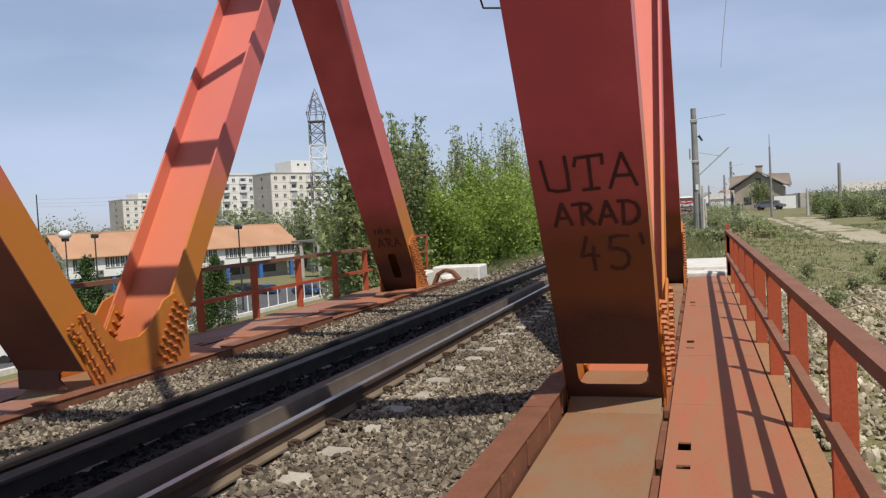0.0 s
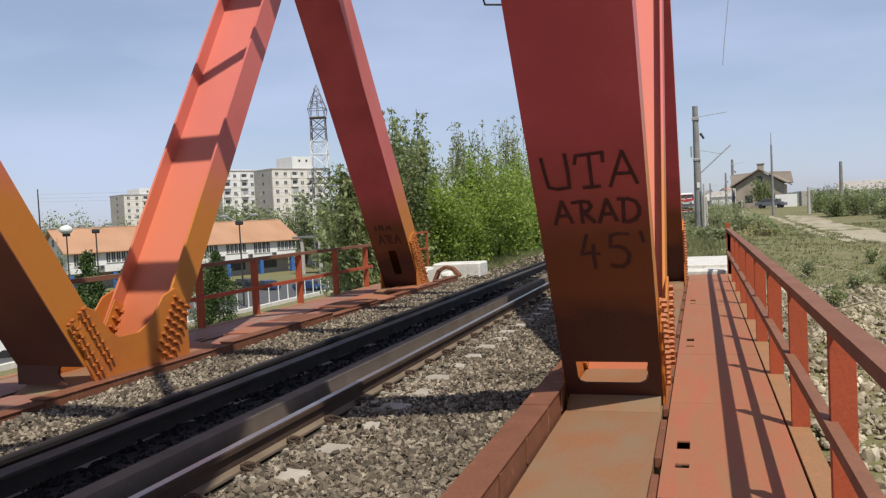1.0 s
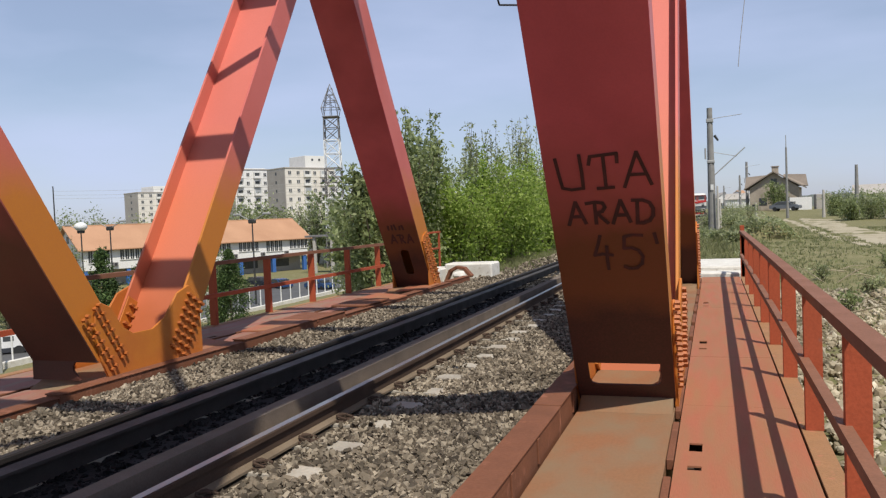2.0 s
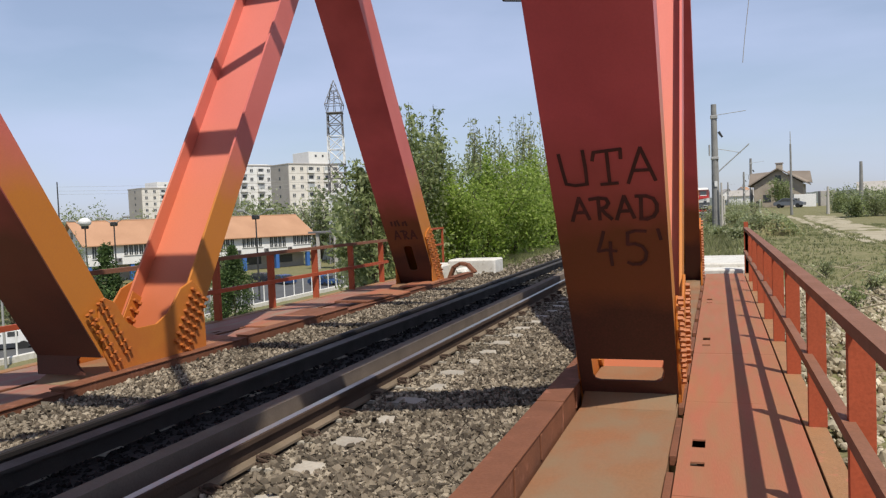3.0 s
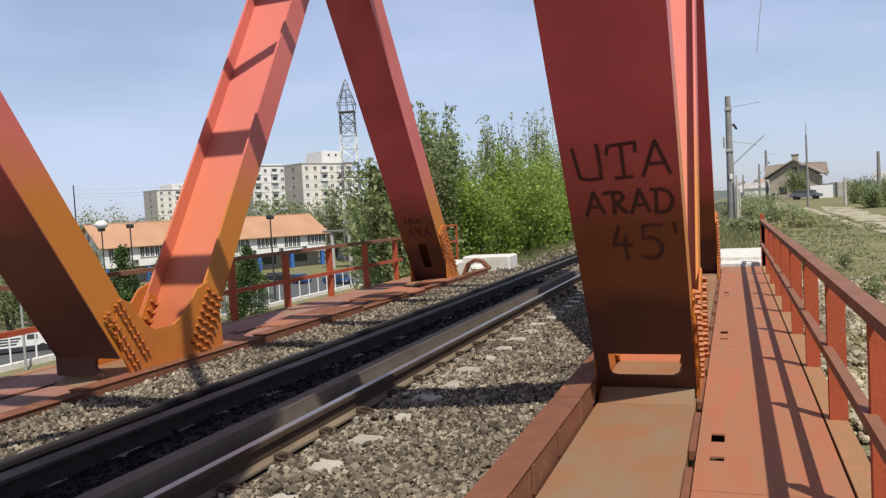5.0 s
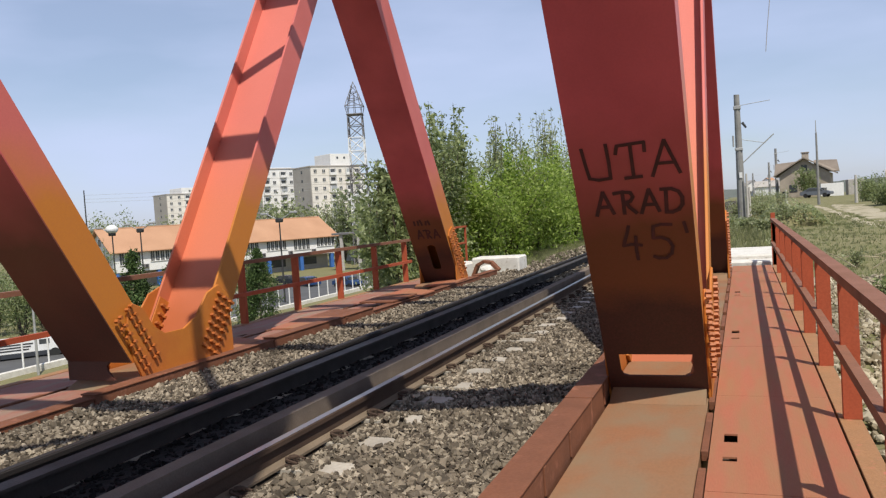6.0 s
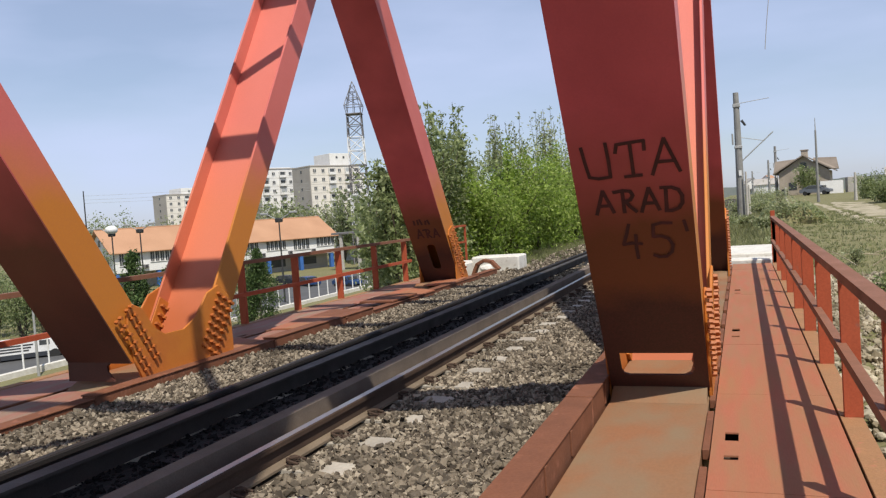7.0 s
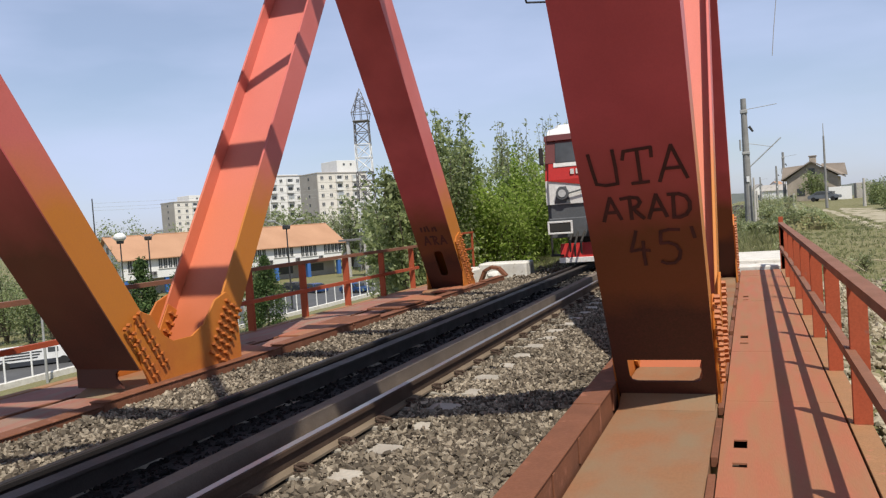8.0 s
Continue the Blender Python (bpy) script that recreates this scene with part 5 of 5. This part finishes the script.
def street():
    verts, faces = [], []
    for i in range(40):
        y = 20 + 3.5 * i
        for x in (-62.0, -54.0, -46.0):
            verts.append((x, y, ground_z(x, y) + 0.12))
    for i in range(39):
        for j in range(2):
            faces.append((i * 3 + j, i * 3 + j + 1, i * 3 + j + 4, i * 3 + j + 3))
    tagged(soup("road", verts, faces, M_ASPHALT), "grey asphalt street below the bridge", "road", kind="structure")
    tagged(mesh_object("low_wall", box((-44.9, 22, -7.2), (-44.5, 100, -6.6), 0.03), M_WHITECONC), "low whitewashed wall along the street", "wall", kind="structure")
    t = empty("street_fence", pose(0, 0, 0), "white tubular fence along the street", "fence")
    for i in range(34):
        y = 30 + 2.05 * i
        part("post", rod((-44.7, y, -6.6), (-44.7, y, -4.55), 0.06, None, 8), M_WHITEPAINT, t)
    for z in (-4.6,):
        part("bar", rod((-44.7, 30, z), (-44.7, 98, z), 0.03, None, 6), M_WHITEPAINT, t)
    part("post", box((-44.2, 61.0, -7), (-43.4, 61.6, -4.2), 0.05), M_CONC, t, "concrete gate post")


street()


# ---- masts, poles and lamps ----


def lattice_mast():
    x, y, z0, zt = -70.2, 140, -7, 28.8
    t = empty("lattice_mast", pose(x, y, z0, 0, 0, 20), "tall steel lattice mast with a pointed top", "mast")

    def half(z):
        return 1.9 - 0.55 * z / 30
    H = zt - z0
    levels = [0, 3.5, 7, 10.5, 13.6, 16.6, 19.4, 22.2, 24.8, 27.2, 29.4]
    for i, (a, b) in enumerate(zip(levels, levels[1:])):
        m = M_WHITEPAINT if (i // 2) % 2 else M_MAST
        bm = bmesh.new()
        ra, rb = half(a), half(b)
        ca = [(-ra, -ra, a), (ra, -ra, a), (ra, ra, a), (-ra, ra, a)]
        cb = [(-rb, -rb, b), (rb, -rb, b), (rb, rb, b), (-rb, rb, b)]
        for j in range(4):
            k = (j + 1) % 4
            add_rod(bm, ca[j], cb[j], 0.11, None, 4)
            add_rod(bm, ca[j], cb[k], 0.07, None, 4)
            add_rod(bm, ca[k], cb[j], 0.07, None, 4)
            add_rod(bm, cb[j], cb[k], 0.08, None, 4)
        part("lattice_section", bm, m, t)
    bm = bmesh.new()
    r = half(29.4)
    for sx in (-1, 1):
        for sy in (-1, 1):
            add_rod(bm, (sx * r, sy * r, 29.4), (sx * r * 1.25, sy * r * 1.25, 31.0), 0.09, None, 4)
            add_rod(bm, (sx * r * 1.25, sy * r * 1.25, 31.0), (0, 0, H), 0.08, None, 4)
    for sx, sy in ((1, 0), (-1, 0), (0, 1), (0, -1)):
        add_rod(bm, (sx * r, sy * r, 29.4), (sx * r * 0.5, sy * r * 0.5, 33.4), 0.06, None, 4)
    for z, k in ((31.0, 1.25), (32.4, 0.88), (33.7, 0.52)):
        q = [(sx * r * k, sy * r * k, z) for sx, sy in ((-1, -1), (1, -1), (1, 1), (-1, 1))]
        for j in range(4):
            add_rod(bm, q[j], q[(j + 1) % 4], 0.06, None, 4)
            add_rod(bm, q[j], (q[(j + 1) % 4][0] * 0.6, q[(j + 1) % 4][1] * 0.6, z + 1.3), 0.05, None, 4)
    part("pointed_top", bm, M_MAST, t)
    part("platform", box((-1.6, -1.6, 29.3), (1.6, 1.6, 29.4)), M_MAST, t)


lattice_mast()


def street_lamp(x, y, z1, arms, label):
    t = empty("street_lamp", pose(x, y, -7), label, "street lamp", "street lamps below the bridge")
    part("pole", rod((0, 0, 0), (0, 0, z1 + 7), 0.11, 0.07), M_DARKMETAL, t)
    part("hub", box((-0.35, -0.35, z1 + 6.7), (0.35, 0.35, z1 + 7.2), 0.1), M_DARKMETAL, t)
    for s in arms:
        a = part("arm", rod((0, 0, z1 + 6.9), (s * 1.6, 0, z1 + 7.7), 0.06), M_METAL, t)
        bm = box((s * 1.4, -0.2, z1 + 7.6), (s * 2.3, 0.2, z1 + 7.85), 0.06)
        part("lamp_head", bm, M_METAL, t)
    return t


lamp_a = street_lamp(-71.4, 75, 2.0, (-1,), "dark street lamp with a white globe")
bm = bmesh.new()
bmesh.ops.create_uvsphere(bm, u_segments=16, v_segments=10, radius=0.75)
for q in bm.verts:
    q.co = Vector((q.co.x, q.co.y, q.co.z * 0.72 + 9.5))
part("globe", bm, M_WHITEPAINT, lamp_a, "white globe lamp")
street_lamp(-67.1, 75, 2.2, (-1, 1), "dark street lamp with two arms")
street_lamp(-47.8, 75, 2.3, (-1, 1), "dark street lamp with two short arms")
street_lamp(-70.5, 67.5, 0.0, (), "plain grey street pole")
street_pole = empty("street_pole", pose(-43.2, 38.0, -7.1), "slim galvanised pole beside the low wall", "pole")
part("shaft", rod((0, 0, 0), (0, 0, 7.2), 0.09, 0.06, 10), M_METAL, street_pole)
part("cap", rod((0, 0, 7.2), (0, 0, 7.3), 0.08, 0.02, 10), M_METAL, street_pole)


M_POLE = mat("weathered grey pole", (0.27, 0.265, 0.25), (0.20, 0.195, 0.185), 0.85, 0, 20, 2.0, 0.2)


def pole(name, x, y, z_top, r, material, label, group=""):
    t = empty(name, pose(x, y, ground_z(x, y) - 0.1), label, "pole", group)
    part("shaft", rod((0, 0, 0), (0, 0, z_top - ground_z(x, y) + 0.1), r, r * 0.6, 10), material, t)
    return t


far_pole = pole("power_pole", -150.5, 150, 13.3, 0.22, M_DARKMETAL, "dark power pole with wires above the roofs")
for dz in (0.6, 1.6, 2.4):
    bm = bmesh.new()
    for i in range(8):
        a, b = i / 8, (i + 1) / 8
        add_rod(bm, (95 * a, 30 * a, 19.8 - dz - 8 * a * (1 - a) * 0.4), (95 * b, 30 * b, 19.8 - dz - 8 * b * (1 - b) * 0.4), 0.022, None, 4)
    part("wire", bm, M_METAL, far_pole)


def catenary_mast(x, y, z_top, label):
    g = ground_z(x, y)
    t = empty("catenary_mast", pose(x, y, g - 0.1), label, "catenary mast", "catenary masts along the railway")
    H = z_top - g + 0.1
    part("shaft", rod((0, 0, 0), (0, 0, H), 0.30, 0.19, 12), M_POLE, t, "grey concrete shaft")
    part("collar", box((-0.25, -0.25, H - 1.05), (0.25, 0.25, H - 0.8), 0.03), M_METAL, t)
    part("lower_collar", box((-0.27, -0.27, H - 4.0), (0.27, 0.27, H - 3.8), 0.03), M_METAL, t)
    part("number_plate", box((-0.06, -0.31, 3.2), (0.14, -0.27, 3.6)), M_WHITEPAINT, t, "small white plate")
    part("top_arm", rod((0, 0, H - 0.8), (2.2, 0, H - 0.6), 0.022), M_METAL, t)
    part("cantilever_tube", rod((0.1, 0, H - 3.2), (1.8, 0, H - 3.6), 0.022), M_METAL, t)
    part("cantilever_stay", rod((0.1, 0, H - 5.0), (2.35, 0, H - 3.0), 0.04), M_METAL, t)
    part("insulator", rod((0.3, 0, H - 2.0), (0.55, 0, H - 2.4), 0.10, 0.07, 10), M_DARKMETAL, t)
    part("weight", rod((-0.36, 0, H - 3.7), (-0.36, 0, H - 2.9), 0.06, None, 8), M_METAL, t)
    return t


catenary_mast(-0.05, 61, 8.9, "concrete catenary mast with a cantilever arm beside the railway")
catenary_mast(5.83, 150, 9.4, "distant catenary mast beside the railway")
catenary_mast(6.2, 200, 8.9, "far catenary mast beside the railway")
catenary_mast(3.4, 260, 8.1, "very far catenary mast beside the railway")
pole("post", 0.35, 60.5, 3.2, 0.11, M_CONC, "grey concrete post beside the mast", "grey posts beside the railway")
pole("post", 0.55, 66.0, 2.3, 0.11, M_CONC, "grey concrete post beside the mast", "grey posts beside the railway")
pole("power_pole", 7.4, 90, 7.6, 0.15, M_POLE, "slim grey power pole with a thin tip before the house")
part("tip", rod((0, 0, 7.3), (0, 0, 8.8), 0.06, 0.03), M_METAL, bpy.data.objects["power_pole.001"])
pole("power_pole", 13.95, 90, 5.4, 0.24, M_POLE, "short grey power pole above the thicket")
for x, y, z in ((10.85, 90, 3.0), (13.0, 80, 2.1), (14.6, 80, 2.2), (5.0, 104, 2.0), (17.2, 80, 2.2)):
    pole("fence_post", x, y, z, 0.17, M_CONC, "pale concrete fence post in the grass", "fence posts beyond the dirt track")
for i, (x, y) in enumerate(((2.6, 18.2), (3.4, 20.5), (4.4, 22.0), (2.8, 24.0), (5.4, 21.0), (1.6, 24.5), (4.9, 26.5), (3.6, 15.8), (6.2, 24.5), (0.2, 24.2), (-0.6, 26.5), (1.0, 29.0))):
    shrub("weed", place(x, y), 0.35, 0.30, 420, 0.045, M_LEAFPALE if i % 2 else M_LEAFDARK, 170 + i, "low green weed tuft in the rough grass", "weed", 2, 0.008, "weeds beside the walkway", low=0.02)
wire = empty("overhead_wire", pose(0, 0, 0), "thin slack overhead wire hanging near the walkway", "wire")
bm = bmesh.new()
for a, b in (((0.66, 14, 6.3), (0.60, 14.0, 5.2)), ((0.60, 14.0, 5.2), (0.50, 14, 4.4)), ((0.50, 14, 4.4), (0.46, 14, 4.0))):
    add_rod(bm, a, b, 0.006, None, 5)
add_rod(bm, (0.66, 14, 6.3), (-0.40, 13.0, Z_TOP - 0.2), 0.006, None, 5)
part("strand", bm, M_METAL, wire)
arm = empty("bracket", pose(0, 0, 0), "thin steel bracket under the top bracing", "bracket")
bm = rod((-3.95, 13.05, 7.7), (-3.95, 15.6, 5.95), 0.02, None, 6)
add_rod(bm, (-3.95, 15.6, 5.95), (-3.42, 15.6, 5.88), 0.02, None, 6)
part("tube", bm, M_DARKMETAL, arm)

# ---- loose pieces at the bridge end ----
def bent_curb():
    bm = bmesh.new()
    pts = [(-7.35, -0.10), (-7.22, 0.18), (-7.02, 0.28), (-6.80, 0.24), (-6.60, 0.02)]
    for (xa, za), (xb, zb) in zip(pts, pts[1:]):
        d = Vector((xb - xa, 0, zb - za))
        m = Matrix.Translation((xa, 21.6, za)) @ d.to_track_quat("X", "Z").to_matrix().to_4x4()
        add_box(bm, (-0.02, -0.12, -0.045), (d.length + 0.02, 0.12, 0.045), 0.01, m)
    tagged(mesh_object("bent_steel_piece", bm, M_CURB), "bent red steel piece lying at the bridge end", "scrap steel")


bent_curb()
bm = bmesh.new()
bmesh.ops.create_icosphere(bm, subdivisions=2, radius=0.16)
for q in bm.verts:
    q.co = Vector((q.co.x * 1.3, q.co.y, q.co.z * 0.8)) * (1 + 0.3 * noise.noise(q.co * 9)) + Vector((-6.85, 21.3, 0.06))
tagged(mesh_object("stone", bm, M_WHITECONC), "pale rock lying beside the bent steel piece", "stone")
rng_p = random.Random(9)
for i in range(9):
    y = 8.9 + i * 1.05
    m = pose(-6.62 - 0.05 * rng_p.random(), y, 0.085 + 0.03 * rng_p.random(), 2 * rng_p.random(), rng_p.uniform(-4, 5), rng_p.uniform(-5, 5))
    if i % 3 != 1:
        tagged(mesh_object("loose_plate", box((-0.35, -0.55, 0), (0.38, 0.5, 0.03), 0.004, m), M_CURB if i % 2 else M_DECK), "bent red cover plate lying on the far chord", "steel plate", "loose cover plates on the far chord")

# ---- locomotive ----
M_LOCORED = mat("locomotive red", (0.45, 0.03, 0.025), (0.38, 0.025, 0.02), 0.4, 0, 30, 1.0, 0.05, co="obj")
M_LOCOWHITE = mat("locomotive white", (0.72, 0.71, 0.68), (0.60, 0.58, 0.54), 0.5, 0, 20, 1.2, 0.05, co="obj")
M_LOCOGREY = mat("locomotive grey", (0.11, 0.115, 0.12), (0.08, 0.085, 0.09), 0.6, 0, 20, 1.2, 0.1, co="obj")
# Locomotive red with the windscreen surround's shade painted in as maroon.
M_LOCOMAROON = mat("locomotive red shaded to maroon", (0.16, 0.045, 0.042), (0.11, 0.034, 0.032), 0.5, 0, 30, 1.0, 0.05, co="obj")
M_LOCOBLACK = mat("locomotive running gear", (0.025, 0.024, 0.023), (0.04, 0.035, 0.03), 0.8, 0, 30, 2.0, 0.2, co="obj")
M_LAMPGLASS = mat("headlamp glass", (0.55, 0.56, 0.55), (0.45, 0.45, 0.44), 0.1, 0.0, 20, 2.0, 0.0, co="obj")


def hull(half, z0, z1, y0, y1, nose, r=0.12):
    """A body stretch with a slightly raked front: nose metres further back at its top."""
    bm = bmesh.new()
    vs = [bm.verts.new(p) for p in ((-half, y0, z0), (half, y0, z0), (half, y1, z0), (-half, y1, z0), (-half, y0 + nose, z1), (half, y0 + nose, z1), (half, y1, z1), (-half, y1, z1))]
    for q in ((0, 1, 2, 3), (4, 5, 6, 7), (0, 1, 5, 4), (1, 2, 6, 5), (2, 3, 7, 6), (3, 0, 4, 7)):
        bm.faces.new([vs[i] for i in q])
    if r:
        es = [e for e in bm.edges if abs(e.verts[0].co.z - e.verts[1].co.z) > 0.1]
        bmesh.ops.bevel(bm, geom=es, offset=r, segments=3, affect="EDGES")
    return bm


def locomotive():
    """Nose towards -y at y = 0; z = 0 on the rails."""
    t = empty("locomotive", pose(TRACK, 21.28, 0.233), "red and white diesel locomotive running along the track", "locomotive")
    part("underframe", hull(1.38, 1.20, 1.70, 0.05, 15.9, 0), M_LOCOGREY, t, "grey underframe")
    part("lower_body", hull(1.40, 1.70, 2.36, 0.0, 15.9, 0.02), M_LOCOWHITE, t, "white lower body")
    part("upper_body", hull(1.40, 2.36, 3.62, 0.02, 15.9, 0.30), M_LOCORED, t, "red cab and body")
    bm = hull(1.36, 3.62, 3.94, 0.30, 15.7, 0.35)
    es = [e for e in bm.edges if all(v.co.z > 3.9 for v in e.verts)]
    bmesh.ops.bevel(bm, geom=es, offset=0.16, segments=3, affect="EDGES")
    part("roof", bm, M_LOCOWHITE, t, "white rounded roof")
    part("roof_edge", hull(1.41, 3.46, 3.62, 0.20, 15.8, 0.03), M_LOCOMAROON, t, "dark maroon gutter band")
    tilt = math.degrees(math.atan2(0.30, 1.26))
    for s in (-1, 1):
        w = part("windscreen", box((s * 0.22, -0.035, 2.82), (s * 1.10, 0.05, 3.42), 0.03), M_PANE, t, "dark windscreen")
        w.matrix_basis = pose(0, 0.0, 0) @ Matrix.Translation((0, 0.02, 2.36)) @ pose(0, 0, 0, -tilt) @ Matrix.Translation((0, 0, -2.36))
        f = part("windscreen_frame", box((s * 0.18, -0.022, 2.72), (s * 1.14, 0.04, 2.85), 0.01), M_LOCOWHITE, t)
        f.matrix_basis = w.matrix_basis.copy()
        h = part("headlamp", rod((s * 0.90, -0.10, 1.99), (s * 0.90, 0.05, 1.99), 0.17, None, 18), M_LOCOGREY, t, "round headlamp in a grey housing")
        part("lens", rod((s * 0.90, -0.115, 1.99), (s * 0.90, -0.09, 1.99), 0.105, None, 18), M_LAMPGLASS, h)
        part("lamp_panel", poly_box(s), M_LOCOGREY, t, "grey panel under the headlamp")
        b = part("buffer", rod((s * 0.88, -0.55, 1.06), (s * 0.88, 0.1, 1.06), 0.13, None, 14), M_LOCOBLACK, t)
        part("buffer_plate", box((s * 0.60, -0.60, 0.95), (s * 1.20, -0.555, 1.20), 0.03), M_LOCOBLACK, b, "black rectangular buffer plate")
        for a, c in (((0.565, 0.90), (1.235, 0.95)), ((0.565, 1.20), (1.235, 1.25)), ((0.565, 0.95), (0.615, 1.20)), ((1.185, 0.95), (1.235, 1.20))):
            part("buffer_rim", box((s * a[0], -0.612, a[1]), (s * c[0], -0.545, c[1]), 0.008), M_LOCOWHITE, b, "white buffer rim")
        m = part("mirror", box((s * 1.44, 0.22, 2.82), (s * 1.56, 0.28, 3.30), 0.02), M_LOCOBLACK, t, "black side mirror")
        part("mirror_arm", rod((s * 1.38, 0.3, 3.1), (s * 1.5, 0.27, 3.1), 0.015, None, 6), M_LOCOBLACK, m)
        part("step", box((s * 0.95, -0.15, 0.28), (s * 1.30, 0.25, 0.33), 0.01), M_LOCOBLACK, t)
        part("step_bar", box((s * 1.24, -0.12, 0.3), (s * 1.29, -0.06, 1.2), 0.01), M_LOCOBLACK, t)
        for hx, hy, hz in ((0.42, -0.35, 0.35), (0.60, -0.30, 0.28), (0.74, -0.22, 0.40)):
            hose = bmesh.new()
            mid = (s * (hx - 0.02), hy - 0.10, hz + 0.30)
            add_rod(hose, (s * (hx - 0.06), -0.05, 0.92), mid, 0.032, None, 8)
            add_rod(hose, mid, (s * hx, hy, hz), 0.032, 0.026, 8)
            part("hose", hose, M_LOCOBLACK, t, "black brake hose")
    part("buffer_beam", box((-1.32, -0.02, 0.78), (1.32, 0.2, 1.32), 0.02), M_LOCOGREY, t)
    part("coupler", box((-0.22, -0.42, 0.92), (0.22, 0.1, 1.16), 0.04), M_LOCOGREY, t)
    part("snow_plough", hull(1.05, 0.20, 0.62, -0.12, 0.25, 0.1, 0), M_LOCORED, t, "red rail guard")
    part("plough_edge", box((-1.08, -0.16, 0.10), (1.08, 0.0, 0.24), 0.01), M_LOCOWHITE, t, "white lower edge of the rail guard")
    band = part("windscreen_band", box((-1.37, -0.012, 2.84), (1.37, 0.03, 3.47), 0.01), M_LOCOMAROON, t, "red band round the windscreens, shade painted maroon")
    band.matrix_basis = w.matrix_basis.copy()
    bm = bmesh.new()
    lo = [bm.verts.new((x, -0.014, z)) for x, z in ((-1.39, 2.37), (0, 2.14), (1.39, 2.37))]
    hi = [bm.verts.new((v.co.x, 0.03, v.co.z)) for v in lo]
    bm.faces.new(lo), bm.faces.new(hi)
    for i in range(3):
        bm.faces.new((lo[i], lo[(i + 1) % 3], hi[(i + 1) % 3], hi[i]))
    part("nose_wedge", bm, M_LOCORED, t, "red wedge dipping over the white nose")
    for i in range(5):
        part("number_bar", box((-0.66 + i * 0.15, 0.015, 2.50), (-0.57 + i * 0.15, 0.075, 2.64)), M_LOCOWHITE, t, "white bar in place of the number")
    part("grab_rail", rod((-0.75, -0.08, 1.98), (0.75, -0.08, 2.28), 0.02, None, 6), M_LOCOGREY, t)
    for y in (2.0, 4.1, 11.6, 13.7):
        for s in (-1, 1):
            part("wheel", rod((s * 0.69, y, 0.50), (s * 0.81, y, 0.50), 0.50, None, 24), M_LOCOBLACK, t)
    for y in (3.05, 12.65):
        part("bogie_frame", box((-1.1, y - 1.9, 0.35), (1.1, y + 1.9, 0.85), 0.05), M_LOCOBLACK, t)
    part("fuel_tank", box((-1.2, 5.8, 0.4), (1.2, 9.8, 1.2), 0.1), M_LOCOBLACK, t)
    for i in range(6):
        for s in (-1, 1):
            part("side_grille", box((s * 1.395, 4 + i * 1.7, 2.7), (s * 1.41, 5.3 + i * 1.7, 3.3), 0.004), M_LOCOGREY, t)
    return t


def poly_box(s):
    bm = bmesh.new()
    pts = [(s * 0.70, 1.72), (s * 1.14, 1.72), (s * 1.06, 2.10), (s * 0.98, 2.18), (s * 0.80, 2.18)]
    a = [bm.verts.new((x, -0.012, z)) for x, z in pts]
    b = [bm.verts.new((x, 0.03, z)) for x, z in pts]
    bm.faces.new(a), bm.faces.new(b)
    for j in range(5):
        bm.faces.new((a[j], a[(j + 1) % 5], b[(j + 1) % 5], b[j]))
    return bm


loco = locomotive()


# ---- the nearest ballast stones, one by one ----
def near_stones(count):
    rng = np.random.default_rng(77)
    shapes = []
    for k in range(10):
        bm = bmesh.new()
        bmesh.ops.create_cube(bm, size=1.0)
        for v in bm.verts:
            v.co = Vector([c * q for c, q in zip(v.co, (1.25, 0.9, 0.62))]) + Vector(rng.uniform(-0.2, 0.2, 3))
        me = bpy.data.meshes.new("stone")
        bm.to_mesh(me)
        bm.free()
        me.materials.append(M_STONE_SINGLE)
        shapes.append(me)
    made = 0
    while made < count:
        x, y = rng.uniform(-2.9, -1.45), 3.3 + 1.9 * rng.random()
        z = bed_z(x, y)
        if z is None:
            continue
        o = new("stone", shapes[made % 10])
        o.parent = ballast_bed
        e = rng.uniform(-40, 40, 2)
        o.matrix_basis = pose(x, y, z + 0.022, e[0], e[1], rng.uniform(0, 360)) @ Matrix.Scale(rng.uniform(0.032, 0.056), 4)
        made += 1


M_STONE_SINGLE = mat("ballast stone", (0.17, 0.140, 0.102), (0.11, 0.09, 0.066), 0.9, 0, 60, 9.0, 0.4, rand=0.55, spec=0.2)
near_stones(300)


def motions():
    rows = []
    for i in range(17):
        t = i * 0.5
        y = 21.28 + 20.75 * (8.0 - t)
        yaw = -math.degrees(math.atan2(track_x(y + 8) - track_x(y - 2), 10))
        rows.append((t, pose(track_x(y), y, 0.233, 0, 0, yaw)))
    walk(loco, rows)


motions()
